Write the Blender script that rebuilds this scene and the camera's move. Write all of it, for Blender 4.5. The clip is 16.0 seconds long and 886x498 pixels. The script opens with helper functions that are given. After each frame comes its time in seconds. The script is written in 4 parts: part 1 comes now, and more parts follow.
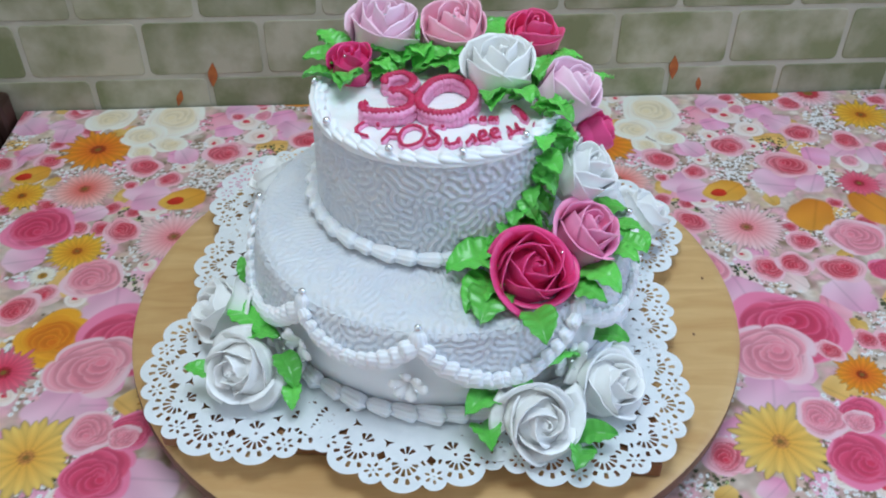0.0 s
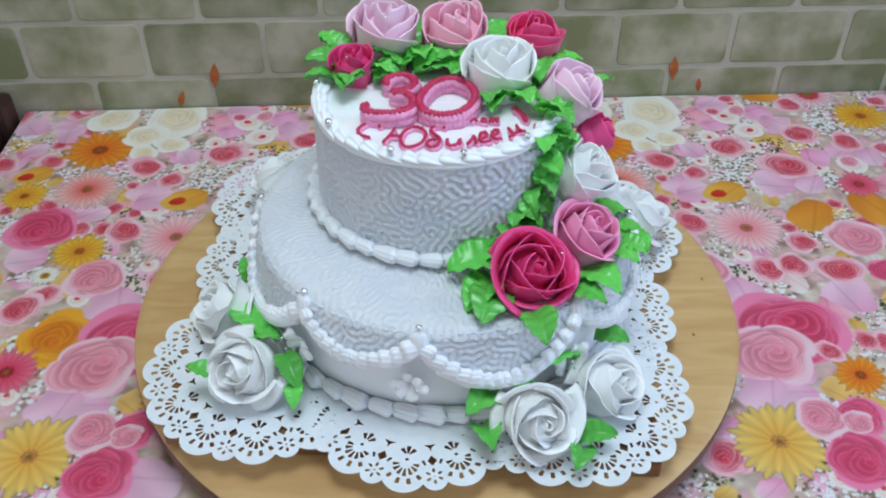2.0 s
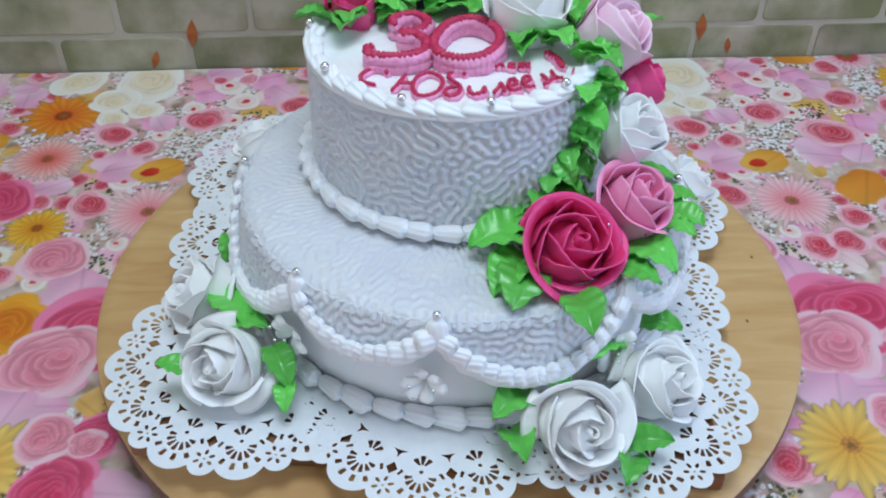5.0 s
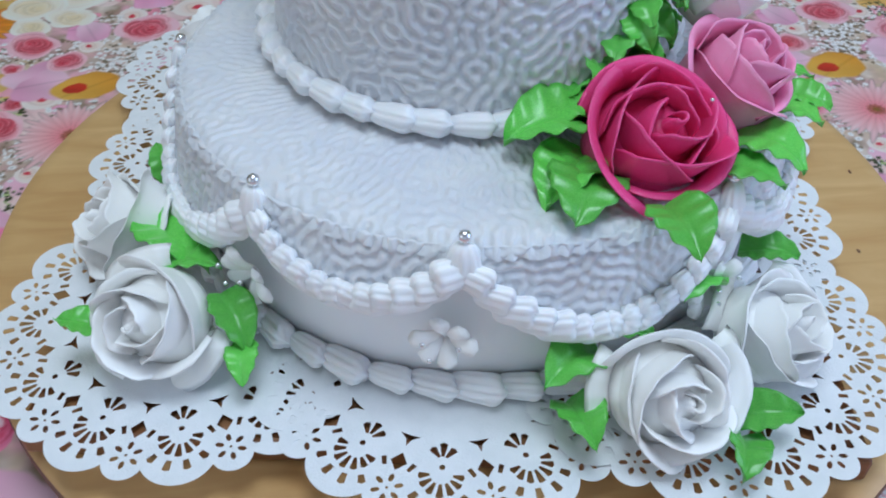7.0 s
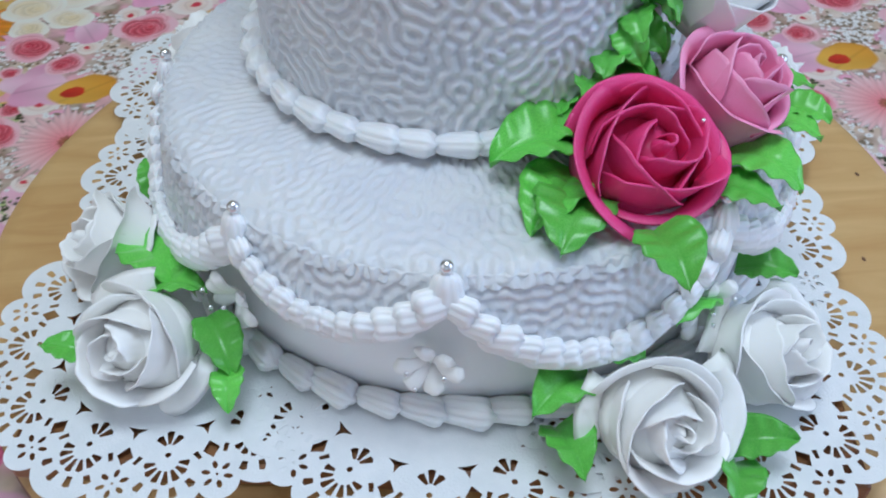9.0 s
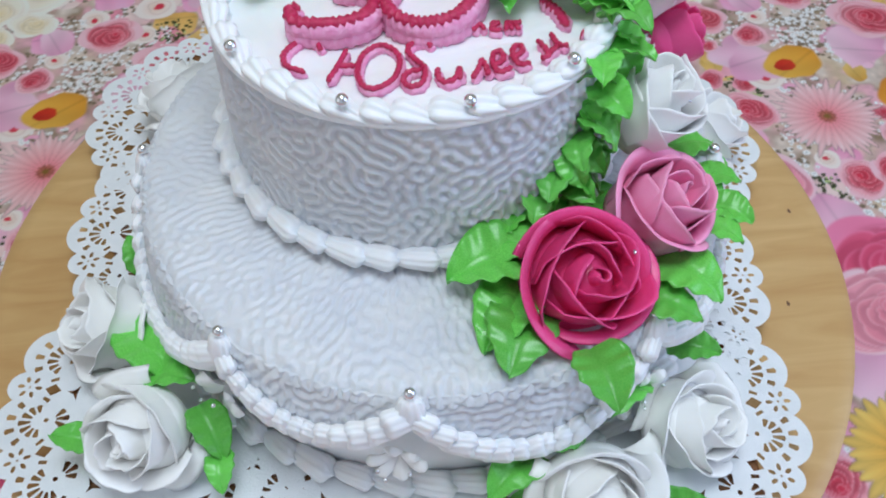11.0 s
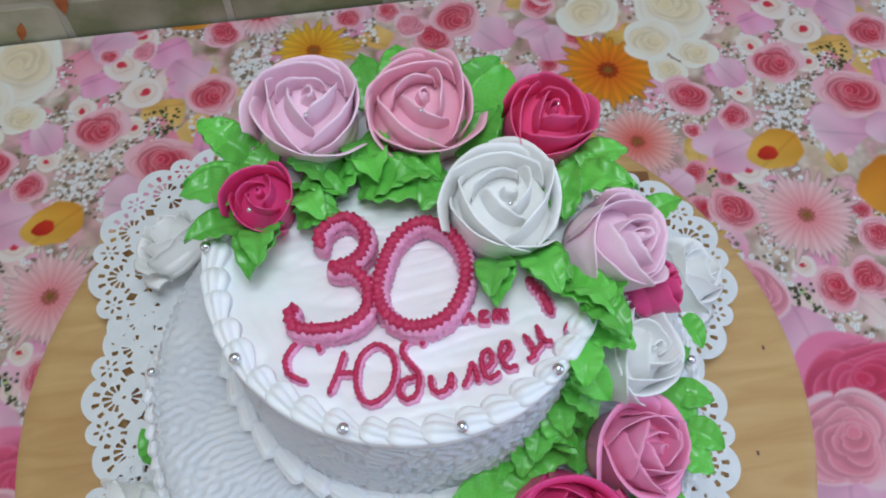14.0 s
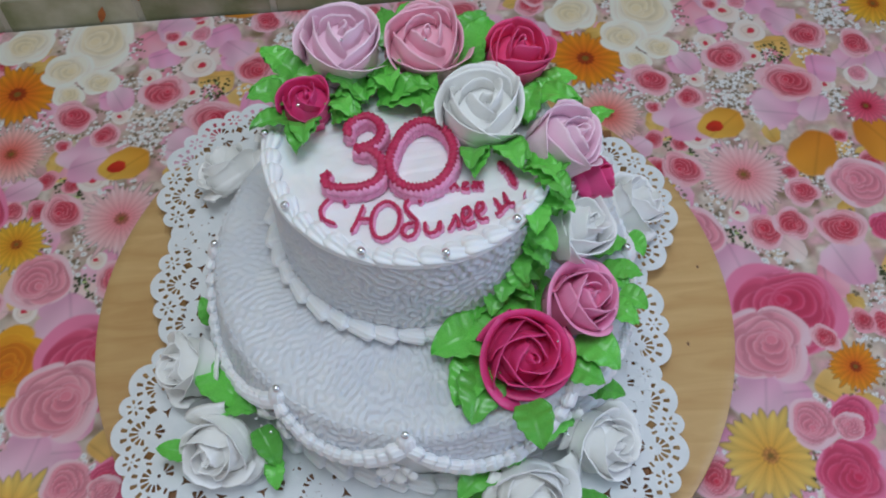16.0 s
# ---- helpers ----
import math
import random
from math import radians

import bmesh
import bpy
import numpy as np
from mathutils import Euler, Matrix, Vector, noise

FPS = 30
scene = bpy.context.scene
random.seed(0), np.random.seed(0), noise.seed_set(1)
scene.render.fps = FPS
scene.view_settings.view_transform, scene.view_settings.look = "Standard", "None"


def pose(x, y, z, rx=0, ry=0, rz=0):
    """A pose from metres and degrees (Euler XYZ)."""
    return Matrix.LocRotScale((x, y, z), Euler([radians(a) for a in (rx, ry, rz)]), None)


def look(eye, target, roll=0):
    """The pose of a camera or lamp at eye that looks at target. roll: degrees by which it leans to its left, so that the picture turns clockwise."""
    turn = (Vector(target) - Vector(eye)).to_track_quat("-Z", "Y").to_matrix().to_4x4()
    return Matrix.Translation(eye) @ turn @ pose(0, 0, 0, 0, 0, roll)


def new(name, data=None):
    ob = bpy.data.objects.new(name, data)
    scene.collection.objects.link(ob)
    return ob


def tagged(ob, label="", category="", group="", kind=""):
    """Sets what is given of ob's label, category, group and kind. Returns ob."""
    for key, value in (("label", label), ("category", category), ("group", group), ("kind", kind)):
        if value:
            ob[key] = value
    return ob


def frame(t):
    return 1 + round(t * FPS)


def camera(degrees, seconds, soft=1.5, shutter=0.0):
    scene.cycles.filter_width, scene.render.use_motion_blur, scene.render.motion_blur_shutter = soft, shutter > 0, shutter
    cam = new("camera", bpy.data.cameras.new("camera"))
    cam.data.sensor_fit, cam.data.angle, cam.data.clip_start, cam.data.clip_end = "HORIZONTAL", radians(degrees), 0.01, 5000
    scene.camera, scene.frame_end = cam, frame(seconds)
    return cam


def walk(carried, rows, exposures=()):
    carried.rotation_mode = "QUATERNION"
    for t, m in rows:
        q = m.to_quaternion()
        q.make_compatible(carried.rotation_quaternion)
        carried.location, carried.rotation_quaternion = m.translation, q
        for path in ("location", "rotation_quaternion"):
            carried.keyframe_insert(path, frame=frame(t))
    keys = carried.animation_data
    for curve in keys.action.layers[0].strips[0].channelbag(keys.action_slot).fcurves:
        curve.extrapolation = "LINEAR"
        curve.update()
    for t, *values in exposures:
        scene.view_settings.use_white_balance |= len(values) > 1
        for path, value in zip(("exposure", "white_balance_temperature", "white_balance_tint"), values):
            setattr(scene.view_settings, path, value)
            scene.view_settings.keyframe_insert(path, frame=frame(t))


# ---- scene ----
cam = camera(54.10, 16.0, 2.0)
PATH = [
    (0.0, (-0.0242, -0.5841, 0.5501), (-0.0052, -0.1965, 0.2348), -0.05),
    (2.0, (-0.0248, -0.5863, 0.5527), (-0.0060, -0.1988, 0.2374), -0.01),
    (2.5, (-0.0222, -0.5865, 0.5542), (-0.0111, -0.1975, 0.2403), -0.81),
    (3.0, (-0.0200, -0.5813, 0.5517), (-0.0023, -0.1937, 0.2364), -0.49),
    (3.2, (-0.0194, -0.5799, 0.5508), (-0.0015, -0.1923, 0.2354), -0.57),
    (5.3, (-0.0425, -0.4868, 0.4608), (-0.0159, -0.1085, 0.1349), 0.68),
    (5.5, (-0.0383, -0.4693, 0.4461), (-0.0126, -0.0958, 0.1148), 0.69),
    (6.0, (-0.0384, -0.4282, 0.4060), (-0.0123, -0.0578, 0.0712), 0.11),
    (6.5, (-0.0501, -0.4076, 0.3775), (-0.0184, -0.0377, 0.0426), 0.22),
    (7.0, (-0.0529, -0.4062, 0.3560), (-0.0152, -0.0378, 0.0202), 0.73),
    (7.5, (-0.0443, -0.4018, 0.3465), (-0.0112, -0.0330, 0.0104), -0.15),
    (8.0, (-0.0402, -0.3978, 0.3476), (-0.0091, -0.0293, 0.0112), -0.25),
    (8.2, (-0.0398, -0.3966, 0.3461), (-0.0099, -0.0277, 0.0100), -0.42),
    (10.3, (-0.0311, -0.3675, 0.4276), (-0.0070, -0.0402, 0.0503), -1.69),
    (10.5, (-0.0299, -0.3635, 0.4353), (0.0031, -0.0412, 0.0544), -0.70),
    (11.0, (-0.0270, -0.3446, 0.4621), (0.0089, -0.0363, 0.0701), -0.31),
    (11.5, (-0.0294, -0.3174, 0.4874), (0.0090, -0.0224, 0.0856), 0.17),
    (12.0, (-0.0315, -0.2869, 0.5132), (0.0036, -0.0025, 0.1034), -0.57),
    (12.5, (-0.0287, -0.2582, 0.5333), (0.0101, 0.0178, 0.1182), 0.41),
    (13.0, (-0.0216, -0.2307, 0.5469), (0.0125, 0.0338, 0.1240), -0.05),
    (13.5, (-0.0110, -0.2082, 0.5588), (0.0209, 0.0450, 0.1289), -0.57),
    (14.0, (-0.0093, -0.2090, 0.5861), (0.0237, 0.0373, 0.1522), -0.71),
    (14.5, (-0.0130, -0.2420, 0.6190), (0.0191, 0.0095, 0.1880), -0.22),
    (15.0, (-0.0090, -0.2909, 0.6452), (0.0189, -0.0287, 0.2204), -0.69),
    (15.5, (-0.0099, -0.3343, 0.6580), (0.0177, -0.0665, 0.2367), -0.61),
    (16.0, (-0.0189, -0.3677, 0.6607), (0.0111, -0.0967, 0.2415), -0.07),
]
walk(cam, [(t, look(eye, target, roll)) for t, eye, target, roll in PATH],
     [(0.0, -0.16, 5950, 3), (3.0, -0.17, 5950, 3), (5.5, -0.23, 5850, 6), (8.0, -0.28, 5800, 6), (10.5, -0.20, 6200, 8), (12.5, -0.28, 6200, 8), (13.5, -0.33, 6200, 8), (14.5, -0.56, 6250, 8), (16.0, -0.66, 6250, 8)])

# ---- world, daylight from unseen windows and an added overhead light ----
world = bpy.data.worlds.new("sky")
scene.world = world
world.use_nodes = True
wn = world.node_tree.nodes
sky = wn.new("ShaderNodeTexSky")
sky.sky_type, sky.sun_disc = "NISHITA", False
sky.sun_elevation, sky.sun_rotation = radians(40), radians(120)
world.node_tree.links.new(sky.outputs[0], wn["Background"].inputs[0])
wn["Background"].inputs[1].default_value = 0.1


def area_light(name, eye, target, size_x, size_y, watts, colour):
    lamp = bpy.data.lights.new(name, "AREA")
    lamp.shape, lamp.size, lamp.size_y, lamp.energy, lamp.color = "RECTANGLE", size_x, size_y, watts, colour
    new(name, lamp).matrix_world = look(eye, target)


# room: x -1.9..1.9, y -2.6..0.395, floor -0.75, ceiling 1.75
area_light("east_window_light", (1.86, -0.8, 0.85), (0.0, -0.8, 0.6), 1.5, 1.3, 20, (0.54, 0.68, 1.0))
# south and west lights are added as weak fill from front and left
area_light("added_south_light", (-0.6, -2.56, 0.85), (-0.5, 0.0, 0.3), 1.6, 1.3, 4, (0.86, 0.92, 1.0))
area_light("added_west_light", (-1.86, -0.9, 0.85), (0.0, -0.5, 0.4), 1.3, 1.3, 6, (1.0, 0.94, 0.86))
# added light above the cake, with no known lamp behind it
area_light("added_overhead_light", (0.03, -0.20, 1.70), (0.03, -0.12, 0.1), 0.7, 0.7, 17.5, (0.82, 0.91, 1.0))


# ---- materials ----
def lin(r, g, b):
    """Linear colour from screen values 0..255."""
    return tuple(((v / 255 + 0.055) / 1.055) ** 2.4 if v > 10 else v / 255 / 12.92 for v in (r, g, b))


def material(name, colour, rough=0.5, second=None, scale=30.0, detail=4.0, mix=(0.35, 0.65), bump=0.0, bump_scale=200.0,
             metal=0.0, sss=0.0, deep=0.004, coat=0.0, vary=0.0, spec=0.5, sheen=0.0):
    m = bpy.data.materials.new(name)
    m.use_nodes = True
    n, l = m.node_tree.nodes, m.node_tree.links
    b = n["Principled BSDF"]
    b.inputs["Roughness"].default_value = rough
    b.inputs["Metallic"].default_value = metal
    b.inputs["Specular IOR Level"].default_value = spec
    b.inputs["Coat Weight"].default_value = coat
    b.inputs["Base Color"].default_value = (*colour, 1)
    if sss:
        b.inputs["Subsurface Weight"].default_value = sss
        b.inputs["Subsurface Radius"].default_value = (1.0, 0.8, 0.7)
        b.inputs["Subsurface Scale"].default_value = deep
    tex = n.new("ShaderNodeTexCoord")
    place = tex.outputs["Object"]
    if vary:
        who, far, shift = n.new("ShaderNodeObjectInfo"), n.new("ShaderNodeVectorMath"), n.new("ShaderNodeVectorMath")
        far.operation, far.inputs[1].default_value = "MULTIPLY", (37.0, 19.0, 53.0)
        l.new(who.outputs["Random"], far.inputs[0])
        l.new(place, shift.inputs[0])
        l.new(far.outputs["Vector"], shift.inputs[1])
        place = shift.outputs["Vector"]
    if second:
        noi = n.new("ShaderNodeTexNoise")
        noi.inputs["Scale"].default_value, noi.inputs["Detail"].default_value = scale, detail
        l.new(place, noi.inputs["Vector"])
        ramp = n.new("ShaderNodeValToRGB")
        ramp.color_ramp.elements[0].position, ramp.color_ramp.elements[1].position = mix
        ramp.color_ramp.elements[0].color, ramp.color_ramp.elements[1].color = (*colour, 1), (*second, 1)
        l.new(noi.outputs["Fac"], ramp.inputs["Fac"])
        out = ramp.outputs["Color"]
        if vary:
            info, hue = n.new("ShaderNodeObjectInfo"), n.new("ShaderNodeHueSaturation")
            rng = n.new("ShaderNodeMapRange")
            rng.inputs["To Min"].default_value, rng.inputs["To Max"].default_value = 1 - vary, 1 + vary
            l.new(info.outputs["Random"], rng.inputs["Value"])
            l.new(rng.outputs["Result"], hue.inputs["Value"])
            l.new(out, hue.inputs["Color"])
            out = hue.outputs["Color"]
        l.new(out, b.inputs["Base Color"])
    if bump:
        fine, bm_ = n.new("ShaderNodeTexNoise"), n.new("ShaderNodeBump")
        fine.inputs["Scale"].default_value, fine.inputs["Detail"].default_value = bump_scale, 3.0
        bm_.inputs["Strength"].default_value, bm_.inputs["Distance"].default_value = bump, 0.002
        l.new(place, fine.inputs["Vector"])
        l.new(fine.outputs["Fac"], bm_.inputs["Height"])
        l.new(bm_.outputs["Normal"], b.inputs["Normal"])
    if sheen:
        b.inputs["Sheen Weight"].default_value, b.inputs["Sheen Roughness"].default_value = sheen, 0.5
    return m


# squiggled cream: greyer and bluer than the smooth, shade and cool light in its colour
SHADED_CREAM = material("shaded_white_cream", (0.67, 0.68, 0.72), 0.42, (0.73, 0.73, 0.74), 40, 3, bump=0.2, bump_scale=420, sss=0.3, deep=0.0025)
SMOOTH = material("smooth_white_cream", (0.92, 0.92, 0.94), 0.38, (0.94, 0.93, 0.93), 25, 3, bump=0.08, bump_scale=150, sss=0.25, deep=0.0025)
ROSE_WHITE = material("white_rose_cream", (0.97, 0.97, 0.97), 0.36, (0.98, 0.96, 0.91), 60, 3, bump=0.1, vary=0.01, sheen=0.1)
ROSE_RED = material("crimson_rose_cream", lin(228, 56, 126), 0.28, lin(240, 90, 152), 90, 3, bump=0.12, vary=0.10)
ROSE_DEEP = material("deep_pink_rose_cream", lin(240, 74, 134), 0.34, lin(246, 104, 156), 90, 3, bump=0.12, vary=0.10)
ROSE_PINK = material("pink_rose_cream", lin(250, 152, 194), 0.32, lin(252, 176, 210), 90, 3, bump=0.12, vary=0.07)
ROSE_MID = material("rosy_pink_cream", lin(255, 190, 210), 0.36, lin(255, 208, 222), 90, 3, bump=0.12, vary=0.06)
ROSE_PALE = material("pale_pink_cream", lin(255, 214, 232), 0.38, lin(255, 228, 240), 90, 3, bump=0.12, vary=0.05)
GREEN = material("green_leaf_cream", (0.105, 0.48, 0.055), 0.28, (0.19, 0.60, 0.10), 70, 3, bump=0.03, bump_scale=45, vary=0.2)
LETTER_RED = material("raspberry_cream", lin(204, 44, 94), 0.42, lin(184, 30, 76), 300, 3, bump=0.35, bump_scale=700)
LETTER_PINK = material("pink_letter_cream", lin(244, 172, 206), 0.45, lin(238, 148, 190), 300, 3, bump=0.3, bump_scale=600)
SILVER = material("silver_dragee", (0.86, 0.86, 0.88), 0.24, metal=1.0)
PAPER = material("white_lace_paper", (0.82, 0.83, 0.84), 0.7, (0.76, 0.78, 0.79), 80, 4, bump=0.2, bump_scale=900)
CARD = material("golden_card", lin(150, 104, 62), 0.45, lin(122, 78, 46), 20, 5, bump=0.1)
GROUT = material("pale_grout", lin(184, 177, 158), 0.8, lin(166, 160, 138), 14, 6, bump=0.4, bump_scale=120)
BRICK = material("mottled_green_brick", lin(176, 168, 144), 0.78, lin(122, 124, 86), 15, 8, mix=(0.34, 0.62), bump=0.4, bump_scale=90, vary=0.10)
LEAF_PRINT = material("rust_leaf_print", lin(182, 104, 44), 0.6, lin(150, 76, 34), 60, 3)
# for the unseen walls, kept near white to bounce light onto the cake
PLASTER = material("white_plaster", (0.82, 0.82, 0.81), 0.85, (0.78, 0.78, 0.77), 6, 5, bump=0.2)
CEILING = material("white_ceiling_paint", (0.80, 0.80, 0.78), 0.9, (0.76, 0.76, 0.74), 5, 4)
FLOORING = material("brown_laminate", lin(126, 92, 62), 0.5, lin(98, 68, 44), 12, 6, bump=0.1)
DARK_WOOD = material("dark_brown_wood", lin(70, 44, 34), 0.5, lin(48, 28, 22), 18, 6, bump=0.15)
TABLE_WOOD = material("table_wood", lin(140, 104, 70), 0.5, lin(116, 82, 52), 15, 6, bump=0.1)
FRAME_WHITE = material("white_window_frame", (0.8, 0.8, 0.8), 0.4, (0.76, 0.76, 0.76), 10, 3)


def wood_board():
    m = material("birch_plywood", lin(206, 168, 118), 0.42)
    n, l = m.node_tree.nodes, m.node_tree.links
    b = n["Principled BSDF"]
    tex, mp = n.new("ShaderNodeTexCoord"), n.new("ShaderNodeMapping")
    mp.inputs["Scale"].default_value = (3.0, 16.0, 3.0)
    mp.inputs["Rotation"].default_value = (0, 0, radians(62))
    l.new(tex.outputs["Object"], mp.inputs["Vector"])
    grain, stain = n.new("ShaderNodeTexNoise"), n.new("ShaderNodeTexNoise")
    grain.inputs["Scale"].default_value, grain.inputs["Detail"].default_value, grain.inputs["Distortion"].default_value = 4.0, 7.0, 0.8
    stain.inputs["Scale"].default_value, stain.inputs["Detail"].default_value = 7.0, 3.0
    l.new(mp.outputs["Vector"], grain.inputs["Vector"])
    l.new(tex.outputs["Object"], stain.inputs["Vector"])
    ramp = n.new("ShaderNodeValToRGB")
    ramp.color_ramp.elements[0].position, ramp.color_ramp.elements[1].position = 0.25, 0.75
    ramp.color_ramp.elements[0].color = (*lin(194, 150, 94), 1)
    ramp.color_ramp.elements[1].color = (*lin(218, 182, 126), 1)
    l.new(grain.outputs["Fac"], ramp.inputs["Fac"])
    ramp2 = n.new("ShaderNodeValToRGB")
    ramp2.color_ramp.elements[0].position, ramp2.color_ramp.elements[1].position = 0.3, 0.6
    ramp2.color_ramp.elements[0].color = (0.86, 0.80, 0.72, 1)
    ramp2.color_ramp.elements[1].color = (1, 1, 1, 1)
    l.new(stain.outputs["Fac"], ramp2.inputs["Fac"])
    mul = n.new("ShaderNodeMix")
    mul.data_type, mul.blend_type = "RGBA", "MULTIPLY"
    mul.inputs["Factor"].default_value = 1.0
    l.new(ramp.outputs["Color"], mul.inputs["A"])
    l.new(ramp2.outputs["Color"], mul.inputs["B"])
    l.new(mul.outputs["Result"], b.inputs["Base Color"])
    return m


BOARD = wood_board()
BOARD_EDGE = material("board_edge_wood", lin(120, 86, 62), 0.6, lin(92, 62, 44), 40, 6, bump=0.2)


# ---- mesh helpers ----
def finish(name, mesh, mat, parent=None, label="", smooth=True):
    if mat:
        mesh.materials.append(mat)
    if smooth:
        mesh.polygons.foreach_set("use_smooth", [True] * len(mesh.polygons))
    ob = new(name, mesh)
    ob.parent = parent
    if label:
        ob["label"] = label
    return ob


def part(name, bm, mat, parent=None, label="", smooth=True):
    mesh = bpy.data.meshes.new(name)
    bm.to_mesh(mesh)
    bm.free()
    return finish(name, mesh, mat, parent, label, smooth)


def empty(name, place=(0, 0, 0)):
    ob = new(name)
    ob.empty_display_size = 0.02
    ob.location = place
    return ob


def grid_mesh(name, P, wrap_u=False, wrap_v=False):
    """A mesh over an array of places P[u, v]."""
    nu, nv = P.shape[:2]
    idx = np.arange(nu * nv).reshape(nu, nv)
    u = np.arange(nu if wrap_u else nu - 1)
    v = np.arange(nv if wrap_v else nv - 1)
    U, V = np.meshgrid(u, v, indexing="ij")
    U2, V2 = (U + 1) % nu, (V + 1) % nv
    quads = np.stack([idx[U, V], idx[U2, V], idx[U2, V2], idx[U, V2]], -1).reshape(-1, 4)
    mesh = bpy.data.meshes.new(name)
    mesh.vertices.add(nu * nv)
    mesh.vertices.foreach_set("co", P.reshape(-1).astype(np.float32))
    mesh.loops.add(quads.size)
    mesh.loops.foreach_set("vertex_index", quads.reshape(-1).astype(np.int32))
    mesh.polygons.add(len(quads))
    mesh.polygons.foreach_set("loop_start", np.arange(0, quads.size, 4, dtype=np.int32))
    mesh.polygons.foreach_set("loop_total", np.full(len(quads), 4, dtype=np.int32))
    mesh.update(calc_edges=True)
    return mesh


def box(bm, x0, x1, y0, y1, z0, z1, bevel=0.0, segments=2):
    made = bmesh.ops.create_cube(bm, size=1, matrix=Matrix.LocRotScale(((x0 + x1) / 2, (y0 + y1) / 2, (z0 + z1) / 2), None, (x1 - x0, y1 - y0, z1 - z0)))
    if bevel:
        edges = list({e for v in made["verts"] for e in v.link_edges})
        bmesh.ops.bevel(bm, geom=edges, offset=bevel, segments=segments, profile=0.5, affect="EDGES")


def box_part(name, dims, mat, parent=None, bevel=0.003, label="", smooth=False):
    bm = bmesh.new()
    box(bm, *dims, bevel=bevel)
    return part(name, bm, mat, parent, label, smooth)


def lathe(name, profile, mat, parent=None, steps=96, label="", centre=(0, 0)):
    P = np.array([[(centre[0] + r * math.cos(a), centre[1] + r * math.sin(a), z) for r, z in profile] for a in np.linspace(0, 2 * math.pi, steps, endpoint=False)])
    return finish(name, grid_mesh(name, P, wrap_u=True), mat, parent, label)


rng = np.random.default_rng(7)


def waves(length, count=46):
    """Random plane waves of one length: their sum gives winding ridges like piped squiggles."""
    d = rng.normal(size=(count, 3))
    d /= np.linalg.norm(d, axis=1)[:, None]
    return d * (2 * math.pi / length) * rng.uniform(0.88, 1.12, (count, 1)), rng.uniform(0, 2 * math.pi, count)


def squiggle(P, field):
    k, ph = field
    g = np.zeros(P.shape[:-1])
    for kk, p in zip(k, ph):
        g += np.cos(P @ kk + p)
    g /= math.sqrt(len(ph) / 2)
    return 1 - 2 * np.exp(-(g / 0.60) ** 2)


def labyrinth(n=360, period=8, steps=14):
    """A square of winding ridges that repeats at its edges, grown as ripples of one width settle into a maze."""
    k = 2 * math.pi * np.fft.fftfreq(n)
    q = (k[:, None] ** 2 + k[None, : n // 2 + 1] ** 2) / (2 * math.pi / period) ** 2
    u = rng.normal(size=(n, n)) * 0.3
    for _ in range(steps):
        u = np.fft.irfft2((np.fft.rfft2(u) + 0.5 * np.fft.rfft2(0.9 * u - u ** 3)) / (1 + 0.5 * (1 - q) ** 2 * 3.0), s=(n, n))
    return np.tanh(1.4 * u / u.std()), period


MAZE, MAZE_STEP = labyrinth()


def strokes(U, V, length):
    """Winding piped strokes, of that length from ridge to ridge, on a surface unrolled to U and V."""
    n = len(MAZE)
    x, y = (U * MAZE_STEP / length) % n, (V * MAZE_STEP / length) % n
    i, j = x.astype(int) % n, y.astype(int) % n
    fx, fy = x - np.floor(x), y - np.floor(y)
    i2, j2 = (i + 1) % n, (j + 1) % n
    return (MAZE[i, j] * (1 - fx) + MAZE[i2, j] * fx) * (1 - fy) + (MAZE[i, j2] * (1 - fx) + MAZE[i2, j2] * fx) * fy


